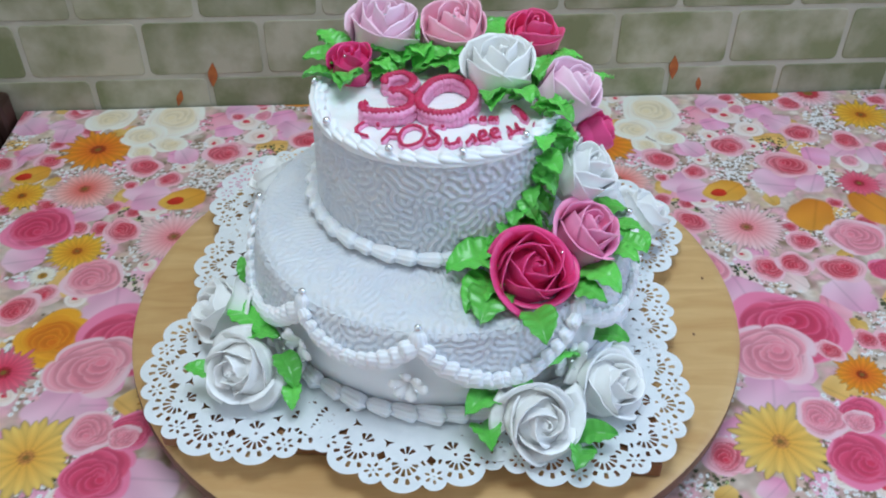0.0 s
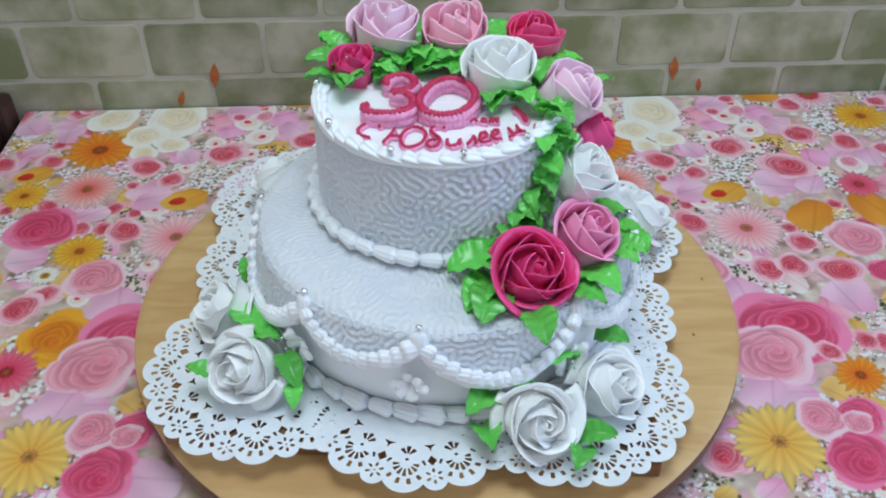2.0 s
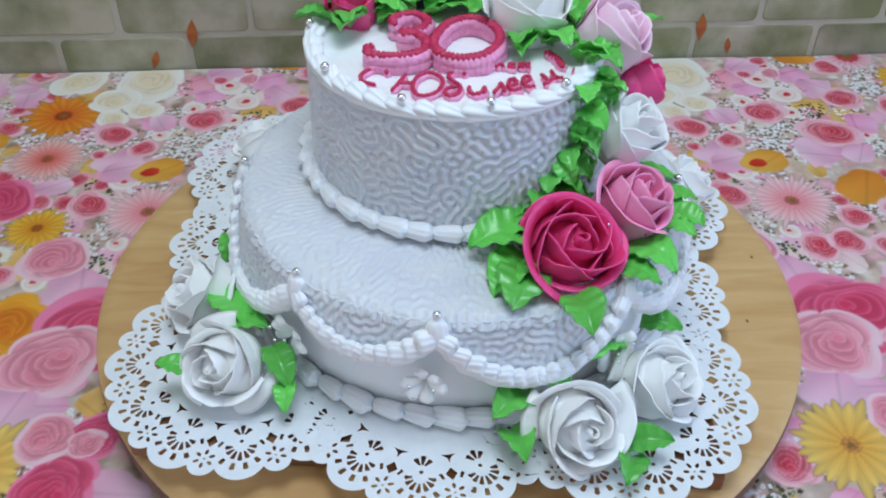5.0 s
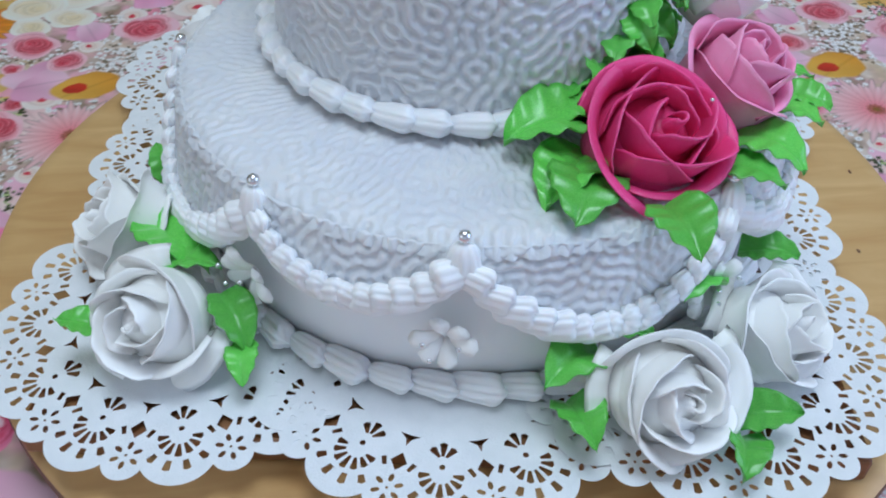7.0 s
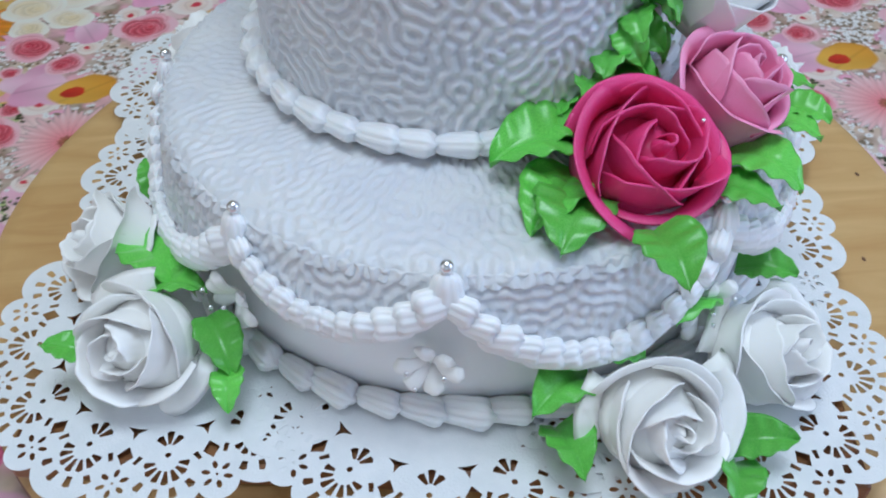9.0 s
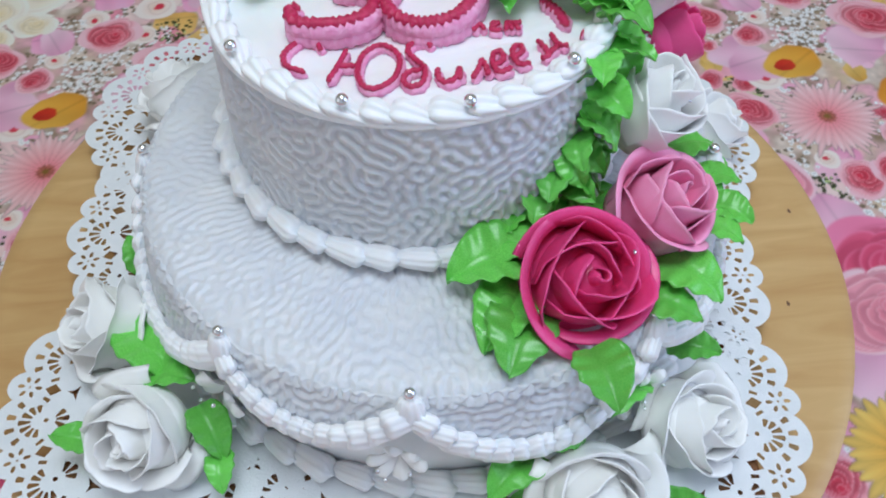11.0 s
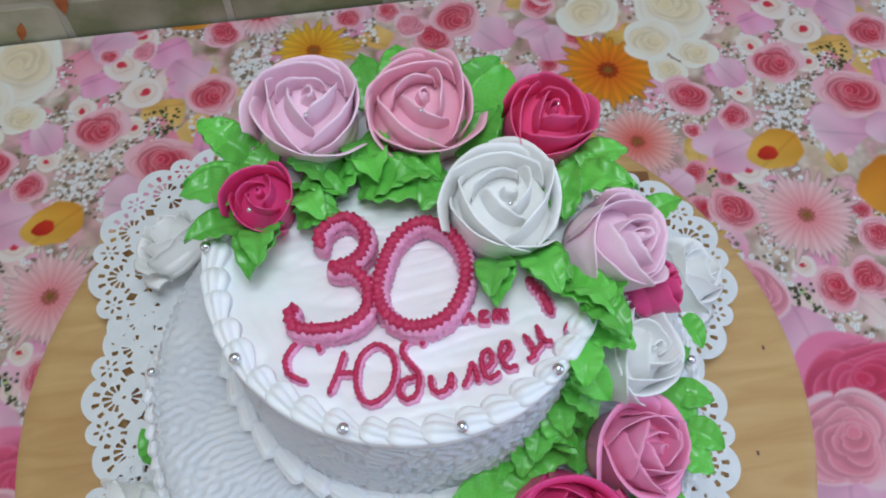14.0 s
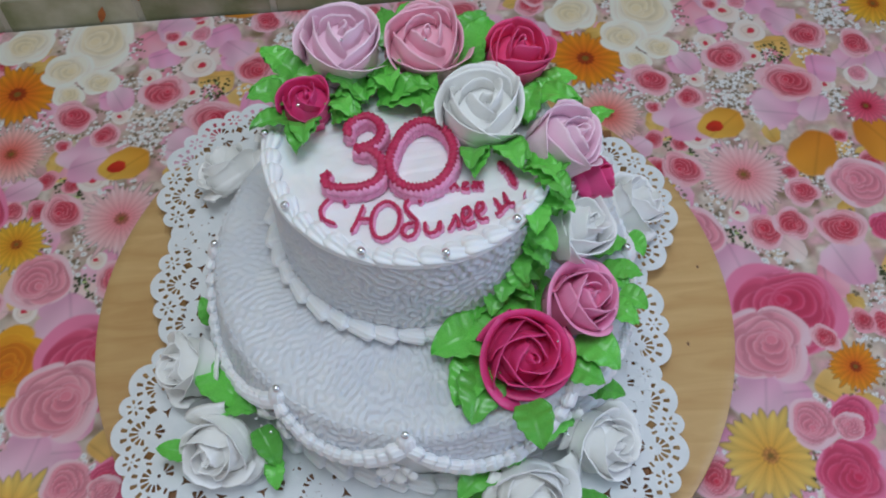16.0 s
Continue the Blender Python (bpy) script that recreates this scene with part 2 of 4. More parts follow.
# ---- room ----
def room():
    north = empty("wall_north", (0, 0.395, 0))
    tagged(north, "wall papered in mottled green brick pattern with pale joints", "wall", kind="structure")
    bm = bmesh.new()
    box(bm, -2.0, 2.0, 0.0, 0.1, -0.75, 1.75)
    part("wall_sheet", bm, GROUT, north, smooth=False)

    def holed_wall(name, along_x, at, thick, span, hole, label):
        bm = bmesh.new()
        a0, a1 = span
        h0, h1, z0, z1 = hole
        for b0, b1, c0, c1 in ((a0, h0, -0.75, 1.75), (h1, a1, -0.75, 1.75), (h0, h1, -0.75, z0), (h0, h1, z1, 1.75)):
            if along_x:
                box(bm, b0, b1, at, at + thick, c0, c1)
            else:
                box(bm, at, at + thick, b0, b1, c0, c1)
        ob = part(name, bm, PLASTER, smooth=False)
        tagged(ob, label, "wall", kind="structure")

    holed_wall("wall_east", False, 1.9, 0.12, (-2.6, 0.495), (-1.8, -0.2, 0.15, 1.55), "plain plastered side wall with a window opening")
    holed_wall("wall_south", True, -2.72, 0.12, (-2.0, 2.02), (-1.45, 0.25, 0.15, 1.55), "unseen plain plastered wall with an added window opening")
    holed_wall("wall_west", False, -2.02, 0.12, (-2.6, 0.395), (-1.6, -0.2, 0.15, 1.55), "unseen plain plastered wall with an added side window opening")
    bm = bmesh.new()
    box(bm, -2.1, 2.1, -2.8, 0.6, 1.75, 1.85)
    tagged(part("ceiling", bm, CEILING, smooth=False), "plain white painted ceiling", "ceiling", kind="structure")
    bm = bmesh.new()
    box(bm, -2.1, 2.1, -2.8, 0.6, -0.85, -0.75)
    tagged(part("floor", bm, FLOORING, smooth=False), "brown laminate floor", "floor", kind="structure")
    # all unseen; the south and west windows are added to go with the fill
    for i, (along_x, at, h) in enumerate(((False, 1.95, (-1.8, -0.2)), (True, -2.66, (-1.45, 0.25)), (False, -2.0, (-1.6, -0.2)))):
        w = empty("window_%d" % (i + 1))
        tagged(w, "unseen white framed window letting in daylight", "window", kind="structure")
        mid = sum(h) / 2
        for n, (b0, b1, c0, c1) in (("frame_jamb", (h[0], h[0] + 0.05, 0.15, 1.55)), ("frame_jamb", (h[1] - 0.05, h[1], 0.15, 1.55)),
                                    ("frame_head", (h[0] + 0.05, h[1] - 0.05, 1.5, 1.55)), ("window_sill", (h[0] + 0.05, h[1] - 0.05, 0.15, 0.2)),
                                    ("mullion", (mid - 0.025, mid + 0.025, 0.2, 1.5))):
            d = (b0, b1, at, at + 0.05, c0, c1) if along_x else (at, at + 0.05, b0, b1, c0, c1)
            box_part(n, d, FRAME_WHITE, w)


room()


# ---- table with its printed oilcloth ----
TABLE_X0, TABLE_X1, TABLE_Y0, TABLE_Y1 = -0.50, 0.78, -0.62, 0.392


def table():
    t = empty("table", (0, 0, -0.75))
    tagged(t, "wooden kitchen table standing against the brick wall", "table")
    z = 0.75
    box_part("tabletop", (TABLE_X0 + 0.004, TABLE_X1 - 0.004, TABLE_Y0 + 0.004, TABLE_Y1 - 0.004, z - 0.032, z - 0.004), TABLE_WOOD, t)
    box_part("apron", (TABLE_X0 + 0.06, TABLE_X1 - 0.06, TABLE_Y0 + 0.06, TABLE_Y1 - 0.06, z - 0.11, z - 0.032), TABLE_WOOD, t)
    for x in (TABLE_X0 + 0.03, TABLE_X1 - 0.08):
        for y in (TABLE_Y0 + 0.03, TABLE_Y1 - 0.08):
            box_part("leg", (x, x + 0.05, y, y + 0.05, 0, z - 0.11), TABLE_WOOD, t)


table()

REPEAT = (0.59, -0.014)
STEP = 0.00115
DROP = 0.12


def paint_cloth():
    """The print of the oilcloth: roses, gerberas, petals and small blossoms on a mottled ground, repeating across the width."""
    xs = np.concatenate([np.arange(TABLE_X0 - DROP, TABLE_X0, 0.004), np.arange(TABLE_X0, 0.66, STEP), np.arange(0.66, TABLE_X1 + DROP, 0.004)])
    ys = np.concatenate([np.arange(TABLE_Y0 - DROP, -0.26, 0.004), np.arange(-0.26, TABLE_Y1, STEP)])
    X, Y = np.meshgrid(xs, ys, indexing="ij")
    C = np.zeros(X.shape + (3,))
    r2 = np.random.default_rng(21)

    def soft(cell):
        nx, ny = int(1.8 / cell) + 4, int(1.5 / cell) + 4
        g = r2.normal(size=(nx, ny))
        u, v = (X + 0.75) / cell, (Y + 0.85) / cell
        i, j = u.astype(int), v.astype(int)
        fu, fv = u - i, v - j
        fu, fv = fu * fu * (3 - 2 * fu), fv * fv * (3 - 2 * fv)
        return (g[i, j] * (1 - fu) + g[i + 1, j] * fu) * (1 - fv) + (g[i, j + 1] * (1 - fu) + g[i + 1, j + 1] * fu) * fv

    g1, g2, g3 = soft(0.013), soft(0.010), soft(0.0035)
    ground = np.array([lin(212, 194, 164), lin(240, 190, 204), lin(150, 132, 98), lin(238, 226, 218)])
    w = np.stack([np.exp(1.6 * g1), np.exp(1.6 * g2), np.exp(-1.4 * g1), np.exp(-1.6 * g2)], -1)
    w /= w.sum(-1, keepdims=True)
    C[:] = (w @ ground) * (1 + 0.05 * g3)[..., None]

    def stamp(cx, cy, R, fn):
        for k in (-1, 0, 1):
            x0, y0 = cx + k * REPEAT[0], cy + k * REPEAT[1]
            i0, i1 = np.searchsorted(xs, (x0 - 1.25 * R, x0 + 1.25 * R))
            j0, j1 = np.searchsorted(ys, (y0 - 1.25 * R, y0 + 1.25 * R))
            if i1 - i0 < 2 or j1 - j0 < 2:
                continue
            dx, dy = X[i0:i1, j0:j1] - x0, Y[i0:i1, j0:j1] - y0
            col, a = fn(np.hypot(dx, dy) / R, np.arctan2(dy, dx), dx / R, dy / R)
            a = np.clip(a, 0, 1)[..., None]
            C[i0:i1, j0:j1] = C[i0:i1, j0:j1] * (1 - a) + np.clip(col, 0.004, 0.9) * a

    def mixed(c0, c1, f):
        f = np.clip(np.asarray(f), 0, 1)[..., None]
        return np.array(c0) * (1 - f) + np.array(c1) * f

    def edge(r, width=0.08):
        return (1 - r) / width

    def rose(c_in, c_out, turns, ph, core=0.66, deep=0.55):
        rr = np.random.default_rng(int(ph * 1000) + 5)
        rings = int(4 + turns)
        shifts, counts = rr.uniform(0, 6.28, rings), rr.integers(2, 5, rings)
        tone = rr.uniform(-0.1, 0.1, rings)
        c_in, c_out = np.array(c_in), np.array(c_out)
        squash = rr.uniform(0.0, 0.12)

        def fn(r, a, dx, dy):
            wob = 1 + 0.04 * np.sin(3 * a + ph) + 0.03 * np.sin(5 * a + 2.3 * ph) + squash * np.cos(2 * a + ph)
            col, lims, dist = np.zeros(r.shape + (3,)), [], []
            for j in range(rings):
                rj = 1.0 if j == 0 else (0.80 if j == 1 else core * (1 - (j - 2) / (rings - 2)) ** 0.9)
                off = 0.05 * min(j, 3)
                q = np.hypot(dx - off * math.cos(ph + 0.6 * j), dy - off * math.sin(ph + 0.6 * j)) * wob
                saw = ((a + shifts[j]) * counts[j] / (2 * math.pi) + 0.9 * q) % 1.0
                lims.append(rj * (0.82 + 0.21 * np.sin(math.pi * saw) ** 0.6 + 0.05 * np.sin(2 * a + shifts[j])))
                dist.append(q)
            lims.append(np.full_like(r, -1.0))
            for j in range(rings):
                rj = 1.0 if j == 0 else (0.80 if j == 1 else core * (1 - (j - 2) / (rings - 2)) ** 0.9)
                blush = 1.0 if j == 0 else (0.85 if j == 1 else 0.52 * rj / core + tone[j])
                rim = np.clip(1 - (lims[j] - dist[j]) / 0.06, 0, 1)
                under = np.clip(dist[j] - lims[j + 1], 0, 2)
                c = mixed(c_in, c_out, blush ** 1.6 + 0.62 * rim)
                shade = 1.0 - deep * (0.55 if j < 1 else 1.0) * np.exp(-under / 0.045) + 0.06 * np.sin(4 * a + shifts[j])
                m = np.clip((lims[j] - dist[j]) / 0.03, 0, 1)[..., None]
                col = col * (1 - m) + mixed(0.62 * c_in, c, shade) * m if j else mixed(0.62 * c_in, c, shade)
            return col, np.clip((lims[0] - dist[0]) / 0.05, 0, 1)
        return fn

    def fold(c0, c1, ang):
        """A loose rose petal with a turned-over edge."""
        ca, sa = math.cos(ang), math.sin(ang)

        def fn(r, a, dx, dy):
            u, v = dx * ca + dy * sa, -dx * sa + dy * ca
            u = u + 0.12 * v * v
            q = (np.abs(u / 0.92) ** 4 + np.abs(v / (0.74 + 0.10 * u)) ** 4) ** 0.25
            col = mixed(c0, c1, 0.5 + 0.5 * v) * (1 - 0.16 * np.exp(-((v - 0.35 - 0.1 * u) / 0.06) ** 2) + 0.06 * np.sin(5 * u + ang))[..., None]
            return col, edge(q, 0.09)
        return fn

    def bud(ph):
        def fn(r, a, dx, dy):
            q = np.hypot(dx - 0.15 * math.cos(ph), dy - 0.15 * math.sin(ph))
            col = mixed(lin(236, 214, 198), lin(250, 234, 228), 1.3 * r) * (1 - 0.14 * np.exp(-((q - 0.52 - 0.05 * np.sin(3 * a + ph)) / 0.05) ** 2))[..., None]
            red = np.clip((0.26 + 0.05 * np.sin(2 * a + ph) - q) / 0.06, 0, 1)[..., None]
            return col * (1 - red) + np.array(lin(222, 62, 92)) * red, edge(r * (1 + 0.06 * np.sin(3 * a + ph)), 0.07)
        return fn

    def gerbera(c_tip, c_base, c_eye, n, ph, core=0.2):
        rr = np.random.default_rng(int(ph * 100) + 17)
        lens, lean = rr.uniform(0.76, 1.0, (2, n)), rr.uniform(-0.4, 0.4, (2, n))

        def fn(r, a, dx, dy):
            col, alpha = np.zeros(r.shape + (3,)), np.zeros(r.shape)
            for layer in (0, 1):
                s = (a + math.pi + 0.3 * ph) / (2 * math.pi) * n + 0.5 * layer
                k = np.floor(s).astype(int) % n
                u = (s - np.floor(s) - 0.5) * 2 - lean[layer][k] * np.clip(r - 0.4, 0, 1)
                L = lens[layer][k] * (1.0, 0.84)[layer]
                fl = np.minimum(1.0, 0.60 / np.maximum(r, 0.05)) * np.sqrt(np.clip(1 - (r / L) ** 3.5, 0, 1))
                m = np.clip((fl - np.abs(u)) / 0.22, 0, 1) * (r < L)
                shade = (0.86, 1.0)[layer] * (0.80 + 0.22 * np.clip((fl - np.abs(u)) / 0.5, 0, 1) + 0.04 * np.cos(9 * u))
                c = mixed(c_base, c_tip, (r - core) * 1.9) * shade[..., None]
                col = col * (1 - m[..., None]) + c * m[..., None]
                alpha = np.maximum(alpha, m)
            eye = np.clip((core * (1 + 0.08 * np.sin(11 * a)) - r) / 0.05, 0, 1)
            dots = (0.80 + 0.30 * np.cos(26 * a) * np.cos(50 * r))[..., None]
            col = col * (1 - eye[..., None]) + np.array(c_eye) * dots * eye[..., None]
            heart = np.clip((core * 0.45 - r) / 0.04, 0, 1)[..., None]
            col = col * (1 - heart) + np.array(lin(150, 118, 54)) * heart
            return col, np.maximum(alpha, eye)
        return fn

    def petal(c0, c1, ang, heart=0.0):
        ca, sa = math.cos(ang), math.sin(ang)

        def fn(r, a, dx, dy):
            u, v = dx * ca + dy * sa, -dx * sa + dy * ca
            q = np.sqrt((u / 0.95) ** 2 + (v / 0.72) ** 2)
            if heart:
                q = np.sqrt((u * 1.05) ** 2 + (v * 1.1 - 0.55 * np.sqrt(np.abs(u) + 1e-4) + 0.2) ** 2)
            q = q * (1 + 0.05 * np.sin(3 * a + 2 * ang) + 0.03 * np.sin(7 * a + ang))
            col = mixed(c0, c1, 0.5 + 0.6 * u + 0.2 * v) * (0.96 + 0.05 * np.sin(5 * v + 2 * u + ang) - 0.12 * np.exp(-((v - 0.25 * u + 0.1) / 0.05) ** 2))[..., None]
            return col, edge(q, 0.1)
        return fn

    def dots(c, n, seed):
        rr = np.random.default_rng(seed)
        pts, sz = rr.uniform(-0.8, 0.8, (n, 2)), rr.uniform(0.06, 0.13, n)

        def fn(r, a, dx, dy):
            al = np.zeros(r.shape)
            sh = np.ones(r.shape)
            for (px, py), s in zip(pts, sz):
                d = np.hypot(dx - px, dy - py) / s
                al = np.maximum(al, np.clip((1 - d) / 0.3, 0, 1))
                sh = np.where(d < 0.3, 0.7, sh)
            return np.array(c) * sh[..., None], al
        return fn

    def gypsophila(x, y, seed):
        stamp(x, y, 0.021, dots(lin(150, 134, 112), 22, seed + 500))
        stamp(x, y, 0.020 + 0.004 * math.sin(seed), dots(lin(250, 250, 252), 40, seed))

    def sprig(x, y, seed):
        stamp(x, y, 0.018, dots(lin(70, 84, 40), 40, seed))
        stamp(x + 0.002, y, 0.015, dots(lin(196, 210, 150), 12, seed + 900))

    # the large flowers keep their places; petals, sprigs and small blossoms fill what is left
    placed = [(x, y, 0.018) for x, y in BUDS + SPRIGS + GYPSOPHILA] + [(q[0], q[1], q[2]) for group in (ROSES, LIGHT_ROSES, MAGENTA_ROSES, WHITE_ROSES, GERBERAS, BALLS, ORANGE, HEARTS, FOLDS) for q in group]

    def scatter(count, r_low, r_high, near=0.8):
        out = []
        for _ in range(count * 12):
            x, y, R = r2.uniform(-0.30, 0.29), r2.uniform(-0.74, 0.40), r2.uniform(r_low, r_high)
            if all(min(math.hypot(x - px + k * REPEAT[0], y - py + k * REPEAT[1]) for k in (-1, 0, 1)) > near * (R + pr) for px, py, pr in placed):
                placed.append((x, y, R))
                out.append((x, y, R))
                if len(out) == count:
                    break
        return out

    for i in range(260):
        x, y = r2.uniform(-0.30, 0.29), r2.uniform(-0.74, 0.40)
        c0, c1 = (((250, 208, 224), (238, 166, 198)), ((248, 196, 208), (236, 150, 172)), ((250, 232, 226), (240, 206, 206)), ((240, 208, 140), (228, 182, 100)))[i % 4]
        stamp(x, y, r2.uniform(0.014, 0.024), (petal, fold)[i % 2](lin(*c0), lin(*c1), r2.uniform(0, 6.28)))
    for i in range(400):
        x, y = r2.uniform(-0.30, 0.29), r2.uniform(-0.74, 0.40)
        if i % 8 == 0:
            sprig(x, y, i)
        elif i % 8 == 1:
            stamp(x, y, r2.uniform(0.010, 0.014), petal(lin(238, 206, 130), lin(222, 178, 90), r2.uniform(0, 6.28)))
        else:
            gypsophila(x, y, i)
    for i, (x, y, R) in enumerate(scatter(130, 0.014, 0.023, 0.68)):
        if i % 3 == 1:
            stamp(x, y, R, (fold if i % 4 == 1 else petal)(lin(252, 212, 230), lin(240, 170, 204), r2.uniform(0, 6.28)))
        else:
            stamp(x, y, R, rose(lin(222, 58, 92), lin(253, 204, 214), 3.0 + i % 2, 0.61 * i))
    for i, (x, y, R) in enumerate(scatter(110, 0.009, 0.014, 0.62)):
        stamp(x, y, R, bud(1.7 * i) if i % 2 else rose(lin(204, 40, 74), lin(248, 180, 194), 1.0, 0.37 * i))
    for x, y in GYPSOPHILA:
        gypsophila(x, y, int(1000 * abs(x)))
    for x, y in SPRIGS:
        sprig(x, y, 7)
    for i, (x, y, R) in enumerate(FOLDS):
        stamp(x, y, R, fold(lin(248, 196, 220), lin(238, 160, 200), (0.2, 0.3, 0.1, 0.2, 1.3)[i % 5]))
    for i, (x, y) in enumerate(BUDS):
        stamp(x, y, 0.018, bud(1.1 * i))
    for i, (x, y, R) in enumerate(HEARTS):
        stamp(x, y, R, petal(lin(246, 214, 228), lin(236, 178, 206), 0.6 + 1.3 * i, heart=1.0 if i % 2 == 0 else 0.0))
    for i, (x, y, R) in enumerate(ORANGE):
        if i == 0:
            stamp(x, y, R, rose(lin(226, 130, 20), lin(244, 184, 54), 3.0, 1.1, 0.62, 0.3))
        else:
            stamp(x, y, R, petal(lin(236, 172, 66), lin(224, 148, 44), 0.9 * i))
    for i, (x, y, R) in enumerate(BALLS):
        stamp(x, y, R, petal(lin(240, 196, 92), lin(230, 170, 62), 0.4))
        stamp(x - 0.008, y - 0.003, 0.010, petal(lin(206, 46, 34), lin(222, 70, 40), 0.3))
    for i, (x, y, R, kind) in enumerate(GERBERAS):
        tip, base, eye, n, core = PRINTS[kind]
        stamp(x, y, R, gerbera(tip, base, eye, n, 0.7 * i, core))
    for i, (x, y, R) in enumerate(WHITE_ROSES):
        stamp(x, y, 1.12 * R, rose(lin(240, 224, 186), lin(250, 244, 234), 2.0, 1.3 * i, 0.6, 0.28))
    for i, (x, y, R) in enumerate(MAGENTA_ROSES):
        stamp(x, y, R, rose(lin(222, 66, 112), lin(246, 150, 186), 5.0, 0.8 * i, 0.86, 0.42))
    for i, (x, y, R) in enumerate(LIGHT_ROSES):
        stamp(x, y, R, rose(lin(238, 146, 166), lin(253, 212, 221), 5.0, 1.9 * i, 0.86, 0.45))
    for i, (x, y, R) in enumerate(ROSES):
        stamp(x, y, R, rose(lin(222, 58, 92), lin(253, 204, 214), 4.0, 2.3 * i))
    grey = C.mean(-1, keepdims=True)
    C = np.clip(grey + 0.97 * (C - grey), 0.004, 1) ** 1.22 * np.array([0.94, 0.915, 0.90])
    return X, Y, C


ROSES = [(-0.431, 0.384, 0.018), (-0.236, 0.283, 0.025), (-0.324, 0.258, 0.022), (-0.290, 0.230, 0.016), (-0.330, 0.221, 0.009), (-0.321, 0.139, 0.022),
         (-0.390, 0.023, 0.022), (-0.231, 0.364, 0.010), (0.460, 0.363, 0.019), (0.449, 0.292, 0.024), (0.408, 0.225, 0.030), (0.497, 0.271, 0.021),
         (0.386, 0.381, 0.012), (0.374, 0.086, 0.018), (0.353, 0.051, 0.019), (0.397, 0.043, 0.024), (0.342, -0.066, 0.013), (0.082, 0.364, 0.025), (0.167, 0.384, 0.016)]
LIGHT_ROSES = [(-0.331, 0.065, 0.031), (-0.300, -0.052, 0.040), (0.432, 0.092, 0.032), (0.305, -0.140, 0.022), (0.484, 0.229, 0.012), (-0.256, -0.131, 0.013),
               (0.038, 0.361, 0.015), (0.39, 0.350, 0.012), (-0.20, -0.30, 0.03), (0.05, -0.36, 0.035)]
MAGENTA_ROSES = [(-0.407, 0.147, 0.038), (-0.268, -0.169, 0.030), (0.341, -0.139, 0.021), (0.442, 0.040, 0.019), (0.319, -0.033, 0.050), (-0.10, -0.40, 0.035), (0.15, -0.28, 0.03)]
WHITE_ROSES = [(-0.308, 0.364, 0.038), (-0.385, 0.368, 0.028), (-0.338, 0.326, 0.024), (-0.304, 0.305, 0.018), (-0.333, 0.288, 0.016)]
GERBERAS = [(-0.379, 0.216, 0.045, "salmon"), (-0.385, 0.296, 0.052, "orange"), (0.325, 0.112, 0.050, "blush"), (0.475, 0.184, 0.029, "rose"), (-0.444, 0.207, 0.032, "yellow"),
            (-0.358, 0.108, 0.034, "yellow"), (0.540, 0.330, 0.042, "yellow"), (-0.327, -0.148, 0.048, "hazed_yellow"), (0.358, -0.095, 0.028, "orange"), (0.495, 0.387, 0.042, "white"),
            (-0.381, 0.071, 0.017, "daisy"), (-0.375, -0.057, 0.034, "rose"), (0.0, -0.30, 0.04, "orange")]
PRINTS = {"salmon": (lin(249, 204, 198), lin(232, 124, 114), lin(200, 110, 82), 23, 0.16), "orange": (lin(242, 168, 40), lin(228, 126, 24), lin(190, 80, 20), 17, 0.20),
          "blush": (lin(252, 214, 216), lin(243, 160, 168), lin(206, 126, 112), 23, 0.16), "rose": (lin(240, 130, 156), lin(222, 76, 112), lin(190, 50, 70), 20, 0.22),
          "yellow": (lin(244, 200, 72), lin(226, 162, 40), lin(196, 110, 34), 18, 0.18), "white": (lin(250, 236, 238), lin(238, 170, 180), lin(220, 80, 96), 20, 0.34),
          # the yellow print paled, with glare on the oilcloth mixed into its colours
          "hazed_yellow": (lin(245, 212, 122), lin(234, 184, 84), lin(222, 160, 88), 14, 0.16),
          "daisy": (lin(248, 246, 240), lin(240, 232, 214), lin(206, 160, 50), 15, 0.30)}
BALLS = [(-0.267, 0.192, 0.028), (-0.446, 0.247, 0.024)]
ORANGE = [(-0.344, -0.017, 0.036), (0.401, 0.130, 0.034), (0.473, 0.140, 0.034), (0.430, 0.392, 0.030)]
HEARTS = [(0.281, 0.191, 0.024), (0.357, 0.359, 0.022), (-0.298, 0.196, 0.026), (-0.431, 0.337, 0.024), (0.381, 0.189, 0.027), (0.422, 0.187, 0.022), (0.431, 0.320, 0.022), (-0.360, 0.170, 0.020), (0.388, 0.006, 0.028),
          (0.291, -0.109, 0.024), (-0.318, -0.100, 0.026), (-0.215, -0.131, 0.018), (0.362, 0.372, 0.022), (-0.280, 0.279, 0.020), (-0.408, 0.096, 0.024), (0.512, 0.239, 0.022),
          (0.295, -0.013, 0.022), (-0.460, 0.300, 0.018), (0.109, 0.338, 0.024), (0.148, 0.341, 0.018), (-0.302, 0.025, 0.030), (0.36, -0.19, 0.03)]


FOLDS = [(0.429, 0.307, 0.020), (0.412, 0.345, 0.022), (0.307, 0.264, 0.020), (0.352, 0.318, 0.019), (0.448, 0.240, 0.022)]
BUDS = [(0.389, 0.303), (0.386, 0.367), (0.372, 0.336), (0.485, 0.223), (0.294, 0.165)]
SPRIGS = [(0.406, 0.269)]
GYPSOPHILA = [(0.342, 0.220), (0.319, 0.282), (0.492, 0.305), (0.485, 0.323), (0.352, 0.200)]


